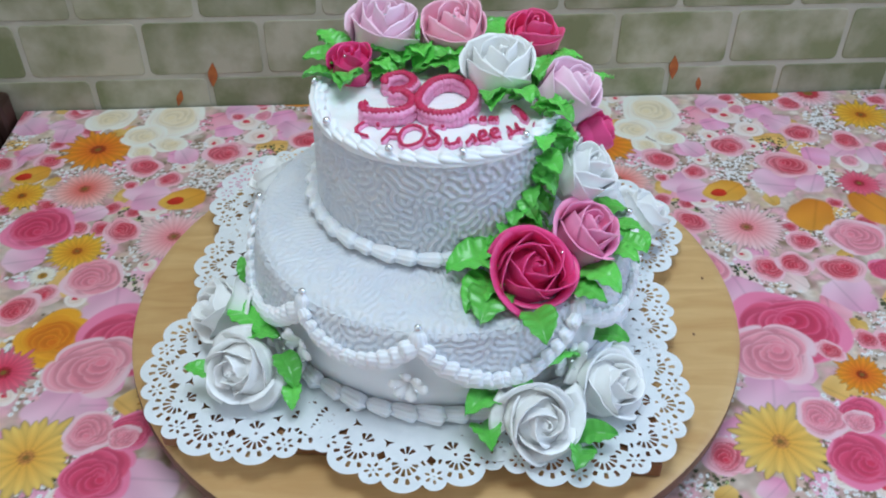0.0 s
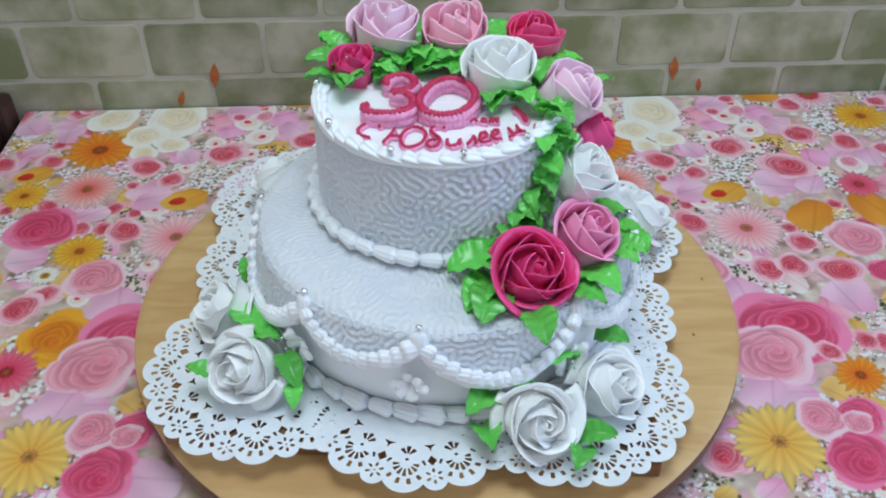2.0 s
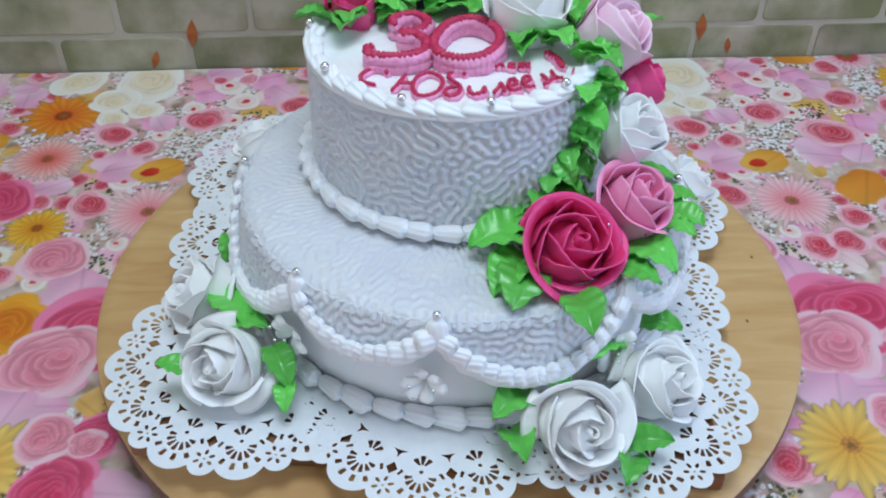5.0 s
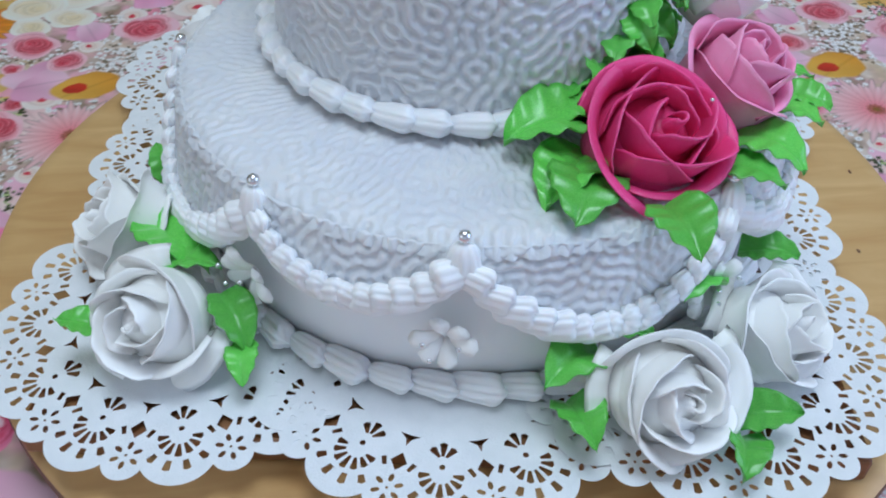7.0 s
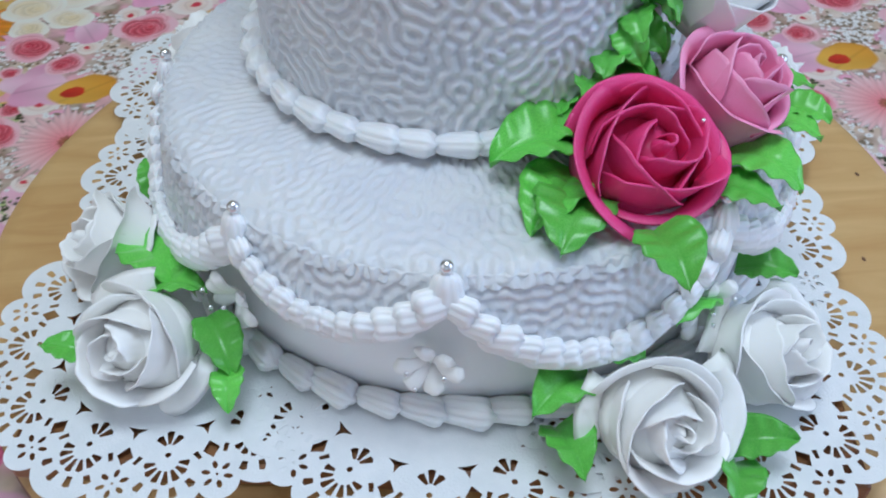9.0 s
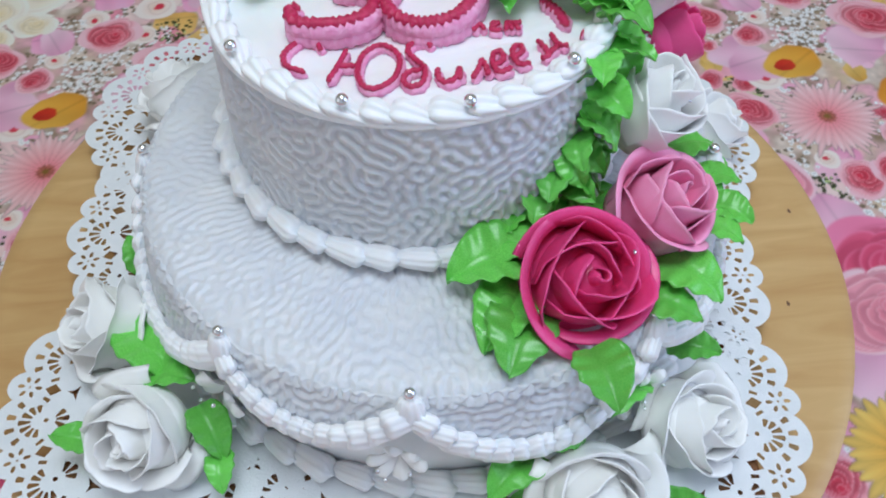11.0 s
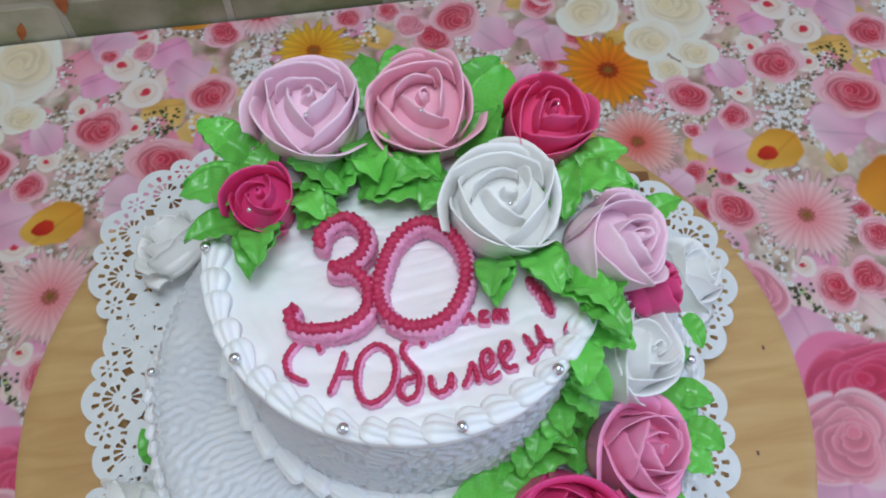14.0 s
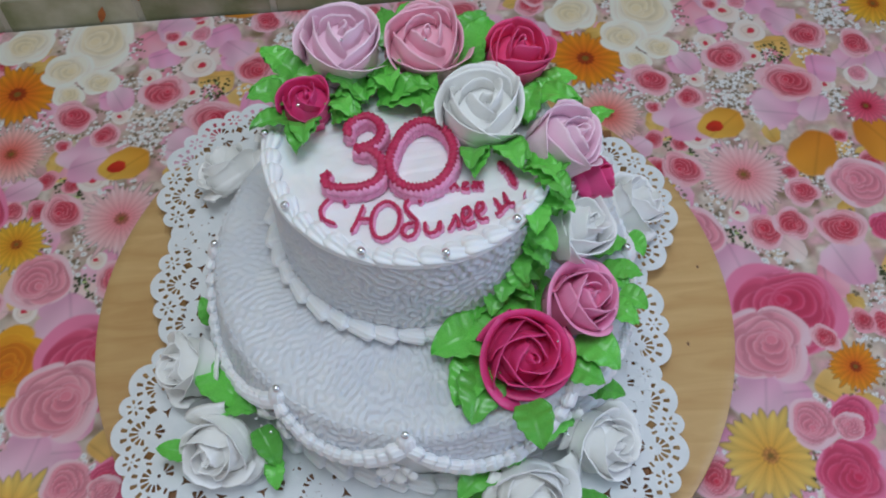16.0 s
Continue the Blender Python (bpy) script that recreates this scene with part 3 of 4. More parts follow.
def oilcloth():
    X, Y, C = paint_cloth()
    P = np.stack([X, Y, np.zeros_like(X)], -1)
    P[..., 2] += 0.0006 * np.sin(X * 23 + 2 * Y) * np.sin(Y * 19 + X)
    over = np.maximum(np.maximum(TABLE_X0 - X, X - TABLE_X1), np.maximum(TABLE_Y0 - Y, 0))
    out = over > 0
    P[..., 0] = np.clip(X, TABLE_X0, TABLE_X1)
    P[..., 1] = np.maximum(Y, TABLE_Y0)
    flare = 0.10 * over
    P[..., 0] += np.where(X < TABLE_X0, -flare, 0) + np.where(X > TABLE_X1, flare, 0)
    P[..., 1] -= np.where(Y < TABLE_Y0, flare, 0)
    P[..., 2] -= np.where(out, over, 0)
    mesh = grid_mesh("tablecloth", P)
    att = mesh.color_attributes.new("print", "FLOAT_COLOR", "POINT")
    rgba = np.concatenate([C, np.ones(C.shape[:2] + (1,))], -1)
    att.data.foreach_set("color", rgba.reshape(-1).astype(np.float32))
    m = material("floral_oilcloth", (0.8, 0.6, 0.6), 0.33, bump=0.06, bump_scale=500)
    n, l = m.node_tree.nodes, m.node_tree.links
    a = n.new("ShaderNodeVertexColor")
    a.layer_name = "print"
    l.new(a.outputs["Color"], n["Principled BSDF"].inputs["Base Color"])
    ob = finish("tablecloth", mesh, m)
    tagged(ob, "oilcloth printed with pink roses and orange gerberas, on a table", "tablecloth")


oilcloth()


# ---- dark chair beside the table ----
def chair():
    c = empty("chair", (-0.53, 0.18, -0.75))
    tagged(c, "dark brown wooden chair standing beside the table", "chair")
    box_part("seat", (-0.42, 0.0, -0.20, 0.20, 0.44, 0.47), DARK_WOOD, c, 0.008)
    for x in (-0.41, -0.03):
        for y in (-0.19, 0.16):
            box_part("leg", (x, x + 0.03, y, y + 0.03, 0, 0.44), DARK_WOOD, c, 0.004)
    for y in (-0.20, 0.165):
        box_part("back_post", (-0.02, 0.024, y, y + 0.04, 0.47, 0.785), DARK_WOOD, c, 0.008)
    box_part("back_panel", (-0.008, 0.015, -0.16, 0.165, 0.54, 0.77), DARK_WOOD, c, 0.006)


chair()

# ---- wooden serving board, card base, lace doilies ----
BOARD_TOP, CARD_TOP = 0.036, 0.051
CX, CY = 0.003, -0.0245
UX, UY = 0.0, -0.004


def serving_board():
    b = empty("serving_board", (-0.002, -0.012, 0.001))
    tagged(b, "round pale wooden turntable board with a worn edge", "board")
    lathe("board_top", [(0.0, 0.035), (0.10, 0.035), (0.2, 0.035), (0.250, 0.035), (0.2575, 0.0343), (0.2605, 0.0315)], BOARD, b, 160)
    lathe("board_rim", [(0.2605, 0.0315), (0.2612, 0.026), (0.2605, 0.0185), (0.257, 0.0165), (0.20, 0.0165), (0.0, 0.0165)], BOARD_EDGE, b, 160, "darker worn rim of the board")
    lathe("turntable_foot", [(0.0, 0.016), (0.155, 0.016), (0.158, 0.013), (0.158, 0.002), (0.155, 0.0), (0.0, 0.0)], BOARD_EDGE, b, 96)
    for x, y in ((0.240, 0.006), (0.213, -0.064), (0.178, -0.15)):
        bm = bmesh.new()
        bmesh.ops.create_circle(bm, cap_ends=True, segments=10, radius=0.0010)
        bmesh.ops.scale(bm, vec=(1, 1.8, 1), verts=bm.verts)
        bmesh.ops.translate(bm, vec=(x, y, 0.0353), verts=bm.verts)
        part("knot", bm, BOARD_EDGE, b, "small dark knot in the wood")


serving_board()


def card_base():
    bm = bmesh.new()
    box(bm, -0.18, 0.18, -0.18, 0.18, 0.0, CARD_TOP - BOARD_TOP - 0.0006, 0.002)
    ob = part("cake_card", bm, CARD, smooth=False)
    ob.matrix_world = pose(-0.008, -0.016, BOARD_TOP + 0.0004, 0, 0, -7.3)
    tagged(ob, "square golden brown cake card under the doilies", "cake card")


card_base()


def doily_mesh():
    cu = bpy.data.curves.new("lace", "CURVE")
    cu.dimensions, cu.fill_mode = "2D", "BOTH"
    cu.extrude = 0.00012

    def loop(points):
        sp = cu.splines.new("POLY")
        sp.points.add(len(points) - 1)
        for q, (x, y) in zip(sp.points, points):
            q.co = (x, y, 0, 1)
        sp.use_cyclic_u = True

    n = 12
    out = []
    for i in range(720):
        a = 2 * math.pi * i / 720
        best = 0.07
        for j in range(2 * n):
            rc, ro = ((0.0785, 0.0165), (0.0845, 0.0088))[j % 2]
            d = (a - math.pi * j / n + math.pi) % (2 * math.pi) - math.pi
            s = ro * ro - (rc * math.sin(d)) ** 2
            if s > 0 and abs(d) < 1:
                best = max(best, rc * math.cos(d) + math.sqrt(s))
        out.append((best * math.cos(a), best * math.sin(a)))
    loop(out)
    for j in range(n):
        base = 2 * math.pi * j / n

        def place(r, t, pts, turn):
            c, s = math.cos(base + t), math.sin(base + t)
            ct, st = math.cos(base + t + turn), math.sin(base + t + turn)
            loop([(r * c + x * ct - y * st, r * s + x * st + y * ct) for x, y in pts])

        def wedge(x0, x1, w0, w1):
            return [(x0, -w0), (x1 - w1 * 0.4, -w1), (x1, 0), (x1 - w1 * 0.4, w1), (x0, w0)]

        for k in (-3, -2, -1, 0, 1, 2, 3):
            place(0.0705, 0, wedge(0.0048, 0.0114 - 0.0006 * abs(k), 0.0006, 0.0016), k * radians(27))
        for k in (-1.5, -0.5, 0.5, 1.5):
            place(0.0705, 0, wedge(0.0130, 0.0186 - 0.0008 * abs(k), 0.0012, 0.0017), k * radians(29))
        for k in (-1, 0, 1):
            place(0.0645, 0, wedge(0.0022, 0.0090 - 0.001 * abs(k), 0.0006, 0.0017), math.pi + k * radians(38))
        place(0.0675, 0, [(0.0014 * math.cos(q), 0.0014 * math.sin(q)) for q in np.linspace(0, 6.28, 7)[:-1]], 0)
        half = math.pi / n
        for k in range(6):
            q = k * math.pi / 3
            place(0.0815, half, [(0.0048 * math.cos(q) + 0.0021 * math.cos(e) * math.cos(q) - 0.0012 * math.sin(e) * math.sin(q),
                                  0.0048 * math.sin(q) + 0.0021 * math.cos(e) * math.sin(q) + 0.0012 * math.sin(e) * math.cos(q)) for e in np.linspace(0, 6.28, 7)[:-1]], 0)
        place(0.0815, half, [(0.0007 * math.cos(q), 0.0007 * math.sin(q)) for q in np.linspace(0, 6.28, 6)[:-1]], 0)
        place(0.0690, half, [(-0.0050, 0), (-0.0004, -0.0036), (0.0040, 0), (-0.0004, 0.0036)], 0)
        place(0.0700, half - 0.085, [(-0.002, -0.0011), (0.0022, -0.0009), (0.0022, 0.0009), (-0.002, 0.0011)], 0.5)
        place(0.0700, half + 0.085, [(-0.002, -0.0011), (0.0022, -0.0009), (0.0022, 0.0009), (-0.002, 0.0011)], -0.5)
        place(0.0565, half, [(0.0042, 0), (0.0006, -0.0012), (-0.0020, -0.0046), (-0.0016, 0), (-0.0020, 0.0046), (0.0006, 0.0012)], 0)
    ob = new("lace", cu)
    mesh = bpy.data.meshes.new_from_object(ob.evaluated_get(bpy.context.evaluated_depsgraph_get()))
    bpy.data.objects.remove(ob)
    bpy.data.curves.remove(cu)
    return mesh


def doilies():
    mesh = doily_mesh()
    mesh.materials.clear()
    mesh.materials.append(PAPER)
    spots = [(0.0, 0.0), (-0.03, 0.118), (0.068, 0.105), (-0.122, 0.112), (0.135, 0.055), (-0.121, 0.012), (0.101, -0.056), (-0.020, -0.140), (-0.140, -0.1105), (0.091, -0.143)]
    for i, (x, y) in enumerate(spots):
        ob = new("paper_doily", mesh)
        ob.matrix_world = pose(x, y, CARD_TOP + 0.0006 + 0.0004 * i, 0.25 * math.sin(i), 0.25 * math.cos(2 * i), 11 * i + 3)
        tagged(ob, "round white lace paper doily under the cake", "doily", "doilies under the cake")


doilies()
LACE_TOP = CARD_TOP + 0.0048


# ---- the cake ----
LOW_R, LOW_TOP, UP_R, UP_TOP = 0.1435, 0.1415, 0.0915, 0.2270
cake = empty("birthday_cake", (0, 0, LACE_TOP))
tagged(cake, "two-tier white cream birthday cake with piped squiggles", "cake")


def cake_part(name, mesh, mat, parent=None, label=""):
    ob = finish(name, mesh, mat, parent or cake, label)
    ob.matrix_parent_inverse = Matrix.Translation((0, 0, -LACE_TOP))
    return ob


def lower_tier():
    # smooth body
    prof = [(0.0, LACE_TOP - 0.003), (LOW_R, LACE_TOP - 0.003), (LOW_R + 0.001, 0.08), (LOW_R, 0.11), (LOW_R - 0.001, LOW_TOP - 0.004)]
    P = np.array([[(CX + r * math.cos(a), CY + r * math.sin(a), z) for r, z in prof] for a in np.linspace(0, 2 * math.pi, 128, endpoint=False)])
    body = cake_part("lower_tier", grid_mesh("lower_tier", P, wrap_u=True), SMOOTH, label="smooth white lower tier with draped cream swags")
    # top with fine brushed squiggles
    a = np.linspace(0, 2 * math.pi, 1300, endpoint=False)
    r = np.linspace(0.066, LOW_R + 0.0045, 100)
    A, R = np.meshgrid(a, r, indexing="ij")
    P = np.stack([CX + R * np.cos(A), CY + R * np.sin(A), np.full_like(A, LOW_TOP)], -1)
    h = 0.7 * strokes(0.12 * A, 0.6 * R, 0.0044) + 0.3 * strokes(P[..., 0] + 0.1, P[..., 1], 0.0058)
    rough = np.clip((R - LOW_R + 0.010) / 0.010, 0, 1)
    P[..., 2] += 0.00046 * h - 0.006 * np.clip((R - LOW_R + 0.006) / 0.0105, 0, 1) ** 2.2
    out = 0.0008 * strokes(0.12 * A + 0.1, 0.5 * R, 0.0048) * rough
    P[..., 0] += out * np.cos(A)
    P[..., 1] += out * np.sin(A)
    finish("tier_top", grid_mesh("tier_top", P, wrap_u=True), SHADED_CREAM, body, "rough brushed cream top")
    return body


SWAGS = [175.1, 225.3, 260.7, 306.8, 351.0, 396.0, 441.0, 486.0, 535.1]


def shell_mesh(name, length, width, height, ridges=5, tail=0.35, ridge=0.3):
    """A piped shell: a fat ridged head that narrows to a tail, along +x."""
    S, T = np.meshgrid(np.linspace(0, 1, 15), np.linspace(0, 2 * math.pi, 40, endpoint=False), indexing="ij")
    prof = np.sqrt(np.clip(1 - np.abs((S - 0.26) / np.where(S < 0.26, 0.26, 0.74)) ** 2.2, 0, 1)) * (1 - (1 - tail) * np.clip((S - 0.26) / 0.74, 0, 1))
    rid = 1 + ridge * (np.abs(np.cos(ridges * T + 0.6 * S)) * 2 - 1)
    P = np.stack([length * (S - 0.30), width / 2 * prof * rid * np.cos(T), height / 2 * prof * rid * np.sin(T)], -1)
    return grid_mesh(name, P, wrap_v=True)


def blunt_shell(name, length, width, height, ridges=4, ridge=0.12):
    """A squat piped shell: a short grooved roll with a round head towards +x that tapers back under the next one."""
    S, T = np.meshgrid(np.linspace(0, 1, 17), np.linspace(0, 2 * math.pi, 48, endpoint=False), indexing="ij")
    prof = np.power(np.clip(1 - np.abs((S - 0.62) / np.where(S > 0.62, 0.38, 0.62)) ** 4.5, 0, 1), 0.5) * (0.72 + 0.28 * S)
    rid = 1 - ridge * np.exp(-(np.sin(ridges * T) / 0.38) ** 2) + 0.02 * np.sin(9 * S + 3 * T)
    P = np.stack([length * (S - 0.55) + 0.10 * length * S * np.cos(T) ** 2, width / 2 * prof * rid * np.cos(T), height / 2 * prof * rid * np.sin(T)], -1)
    return grid_mesh(name, P, wrap_v=True)


def tangent_pose(cx, cy, r, z, deg, along=(0, 0, 0), scale=1.0):
    a = radians(deg)
    return pose(cx + r * math.cos(a), cy + r * math.sin(a), z, 0, 0, deg + 90) @ pose(0, 0, 0, *along) @ Matrix.Scale(scale, 4)


def swag_depth(s, span):
    return 0.005 + 0.0245 * (span / 38.3) ** 1.9 * np.sin(math.pi * np.clip(s, 0, 1)) ** 0.75


def swags(body):
    for d0, d1 in zip(SWAGS, SWAGS[1:]):
        span = d1 - d0
        s, v = np.meshgrid(np.linspace(0.0, 1.0, 220), np.linspace(0, 1, 64), indexing="ij")
        ang = np.radians(d0 + span * s)
        z = LOW_TOP - 0.002 - swag_depth(s, span) * v
        rad = LOW_R + 0.002 + 0.0095 * np.sin(math.pi * s) ** 0.5 * v ** 0.8
        fade = np.clip(np.minimum(s, 1 - s) * 12, 0, 1)
        rad = rad + 0.00068 * strokes(LOW_R * ang, z + 0.02 * d0, 0.0050) * fade
        front = np.stack([CX + rad * np.cos(ang), CY + rad * np.sin(ang), z], -1)
        back = np.stack([CX + (LOW_R - 0.001) * np.cos(ang[:, ::-1]), CY + (LOW_R - 0.001) * np.sin(ang[:, ::-1]), z[:, ::-1] - 0.001], -1)
        finish("cream_swag", grid_mesh("cream_swag", np.concatenate([front, back], 1), wrap_v=True), SHADED_CREAM, body, "draped swag of squiggled cream")
        # the ridged border along its lower edge: shells laid one over the other, falling from both ends to the middle
        count = max(10, round(span / 3.0))
        for i in range(count):
            q = (i + 0.5) / count

            def edge_point(u):
                aa, rr = radians(d0 + span * u), LOW_R + 0.0045 + 0.0085 * math.sin(math.pi * min(max(u, 0), 1)) ** 0.5
                return Vector((CX + rr * math.cos(aa), CY + rr * math.sin(aa), LOW_TOP - 0.002 - float(swag_depth(u, span))))

            p = edge_point(q)
            x = (edge_point(q + 0.02) - edge_point(q - 0.02)).normalized() * (1 if q < 0.5 else -1)
            aa = radians(d0 + span * q)
            outw = Vector((math.cos(aa), math.sin(aa), 0.1)).normalized()
            yv = outw.cross(x).normalized()
            m = Matrix((x, yv, x.cross(yv))).transposed().to_4x4()
            ob = new("border_shell", SWAG_SHELL)
            ob.parent = body
            ob.matrix_basis = Matrix.Translation(p) @ m @ pose(0, 0, 0, random.uniform(-14, 14), -12, (30 if q < 0.5 else -30) + random.uniform(-6, 6)) @ Matrix.Scale(0.86 + 0.2 * random.random(), 4)
        # a small shell where two swags meet
        aa = radians(d0)
        ob = new("knot_shell", SWAG_SHELL)
        ob.parent = body
        ob.matrix_basis = pose(CX + (LOW_R + 0.005) * math.cos(aa), CY + (LOW_R + 0.005) * math.sin(aa), LOW_TOP - 0.007, 0, 0, d0) @ pose(0, 0, 0, 0, 80, 0)


def shaded(mesh, mat):
    mesh.materials.append(mat)
    mesh.polygons.foreach_set("use_smooth", [True] * len(mesh.polygons))
    return mesh


SWAG_SHELL = shaded(blunt_shell("swag_shell", 0.0165, 0.0160, 0.0105, 5, 0.17), SMOOTH)
RIM_SHELL = shaded(shell_mesh("rim_shell", 0.0245, 0.0125, 0.0115, 3, 0.45, 0.16), SMOOTH)
FOOT_SHELL = shaded(blunt_shell("foot_shell", 0.0240, 0.0160, 0.0140, 5, 0.14), SMOOTH)
BASE_SHELL = shaded(blunt_shell("base_shell", 0.0250, 0.0150, 0.0150, 5, 0.20), SMOOTH)


def upper_tier():
    a = np.linspace(0, 2 * math.pi, 960, endpoint=False)
    z = np.linspace(LOW_TOP - 0.002, UP_TOP + 0.001, 150)
    A, Z = np.meshgrid(a, z, indexing="ij")
    R = np.full_like(A, UP_R + 0.0022) + 0.0020 * (UP_TOP - Z) / 0.09
    # strokes of the nozzle: winding ridges, drawn out sideways
    R = R + 0.00095 * strokes(UP_R * A, Z, 0.0058)
    P = np.stack([UX + R * np.cos(A), UY + R * np.sin(A), Z], -1)
    side = cake_part("upper_tier", grid_mesh("upper_tier", P, wrap_u=True), SHADED_CREAM, label="upper tier covered in winding piped squiggles")
    a = np.linspace(0, 2 * math.pi, 200, endpoint=False)
    r = np.linspace(0.0, UP_R + 0.001, 80)
    A, R = np.meshgrid(a, r, indexing="ij")
    P = np.stack([UX + R * np.cos(A), UY + R * np.sin(A), np.full_like(A, UP_TOP)], -1)
    P[..., 2] += 0.0005 * squiggle(P * np.array([1, 1.6, 1]), waves(0.045, 20)) + 0.00025 * squiggle(P * np.array([0.5, 1.6, 1]), waves(0.014, 20))
    finish("tier_top", grid_mesh("tier_top", P, wrap_u=True), SMOOTH, side, "smooth spread white cream top")
    return side


lower = lower_tier()
swags(lower)
upper = upper_tier()
for i in range(40):
    ob = new("rim_shell", RIM_SHELL)
    ob.parent = upper
    ob.matrix_basis = tangent_pose(UX, UY, UP_R - 0.0020, UP_TOP + 0.0015, 9 * i + 2 + random.uniform(-1, 1), (-25, 8, -11), 0.93 + 0.14 * random.random())
for i in range(36):
    ob = new("foot_shell", FOOT_SHELL)
    ob.parent = upper
    ob.matrix_basis = tangent_pose(UX, UY, UP_R + 0.0075, LOW_TOP + 0.0075, 360 * i / 36 + 4 + random.uniform(-1, 1), (-35, -6, -10), 0.88 + 0.14 * random.random())
for i in range(48):
    ob = new("base_shell", BASE_SHELL)
    ob.parent = lower
    ob.matrix_basis = tangent_pose(CX, CY, LOW_R + 0.0055, LACE_TOP + 0.0060, 360 * i / 48 + 1 + random.uniform(-0.8, 0.8), (-30, -4, -10 + random.uniform(-5, 5)), 0.88 + 0.2 * random.random())


# ---- silver pearls ----
def pearl_mesh(r):
    bm = bmesh.new()
    bmesh.ops.create_uvsphere(bm, u_segments=16, v_segments=10, radius=r)
    mesh = bpy.data.meshes.new("sugar_pearl")
    bm.to_mesh(mesh)
    bm.free()
    return shaded(mesh, SILVER)


PEARL, BEAD = pearl_mesh(0.0027), pearl_mesh(0.0011)


def pearl(x, y, z, small=False):
    ob = new("sugar_pearl", BEAD if small else PEARL)
    ob.location = (x, y, z)
    tagged(ob, "tiny silver sugar bead pressed into cream" if small else "shiny silver sugar pearl pressed into piped cream", "sugar pearl", "silver sugar pearls")
    return ob


for d in (173.0, 210.5, 247.0, 278.0, 308.6, 344.0, 20.0, 137.0):
    pearl(UX + (UP_R + 0.0012) * math.cos(radians(d)), UY + (UP_R + 0.0012) * math.sin(radians(d)), UP_TOP + 0.0090)
for d in SWAGS[:-1]:
    pearl(CX + (LOW_R + 0.003) * math.cos(radians(d)), CY + (LOW_R + 0.003) * math.sin(radians(d)), LOW_TOP + 0.0040)


# ---- piped lettering ----
def smooth_path(points, closed=False, per=8):
    pts = [Vector(p) for p in points]
    n = len(pts)
    out = []
    for i in range(n if closed else n - 1):
        p1, p2 = pts[i], pts[(i + 1) % n]
        p0 = pts[(i - 1) % n] if closed or i > 0 else p1 - (p2 - p1)
        p3 = pts[(i + 2) % n] if closed or i + 2 < n else p2 + (p2 - p1)
        for k in range(per):
            t = k / per
            out.append(0.5 * (2 * p1 + (p2 - p0) * t + (2 * p0 - 5 * p1 + 4 * p2 - p3) * t * t + (3 * p1 - p0 - 3 * p2 + p3) * t ** 3))
    if not closed:
        out.append(pts[-1])
    return out


def rope(name, points, z, r, mat, parent, closed=False, rib=0.22, pitch=0.0042, flat=1.0):
    """A piped rope of cream along a path in millimetres."""
    path = smooth_path([(x / 1000, y / 1000, 0) for x, y in points], closed)
    fine = [path[0]]
    for p in path[1:] + ([path[0]] if closed else []):
        d = (p - fine[-1]).length
        steps = max(1, int(d / 0.0007))
        a = fine[-1]
        fine += [a.lerp(p, (k + 1) / steps) for k in range(steps)]
    if closed:
        fine.pop()
    n, rows, run = len(fine), [], 0.0
    for i, p in enumerate(fine):
        nxt, prv = fine[(i + 1) % n if closed else min(i + 1, n - 1)], fine[(i - 1) % n if closed else max(i - 1, 0)]
        d = (nxt - prv).normalized()
        side = Vector((-d.y, d.x, 0))
        run += (p - prv).length
        end = 1.0 if closed else min(1.0, 0.35 + (min(i, n - 1 - i) * 0.0007) / r)
        ring = []
        for k in range(14):
            q = 2 * math.pi * k / 14
            rr = r * end * (1 + rib * math.sin(2 * math.pi * run / pitch + 1.4 * math.cos(q) + 1.1 * math.sin(260 * run)) + 0.22 * noise.noise((420 * p.x, 420 * p.y, 3 * q + 300 * r)))
            ring.append(p + side * rr * math.cos(q) + Vector((0, 0, z + rr * flat * math.sin(q))))
        rows.append(ring)
    P = np.array([[tuple(c) for c in ring] for ring in rows])
    bm = bmesh.new()
    vs = [[bm.verts.new(c) for c in ring] for ring in P]
    for i in range(n if closed else n - 1):
        for k in range(14):
            bm.faces.new((vs[i][k], vs[(i + 1) % n][k], vs[(i + 1) % n][(k + 1) % 14], vs[i][(k + 1) % 14]))
    if not closed:
        bm.faces.new(vs[0])
        bm.faces.new(vs[-1][::-1])
    bmesh.ops.recalc_face_normals(bm, faces=bm.faces)
    return part(name, bm, mat, parent)


THREE = [(-37.8, -2.9), (-39.3, 4.4), (-33.1, 11.4), (-24.3, 12.3), (-18.0, 4.4), (-18.8, -4.9), (-25.0, -11.3), (-33.6, -12.9), (-33.0, -14.6), (-25.3, -15.5), (-19.6, -24.7),
         (-20.6, -35.4), (-26.3, -41.3), (-35.8, -43.9), (-46.1, -43.0), (-53.6, -40.2), (-54.9, -33.4), (-50.8, -31.3)]
ZERO = [(7.5, 4.8), (-2.6, -0.7), (-10.6, -13.3), (-15.2, -28.0), (-12.2, -40.6), (-1.3, -48.1), (13.1, -45.4), (23.1, -33.3), (26.4, -19.8), (23.5, -6.3), (16.0, 2.7)]


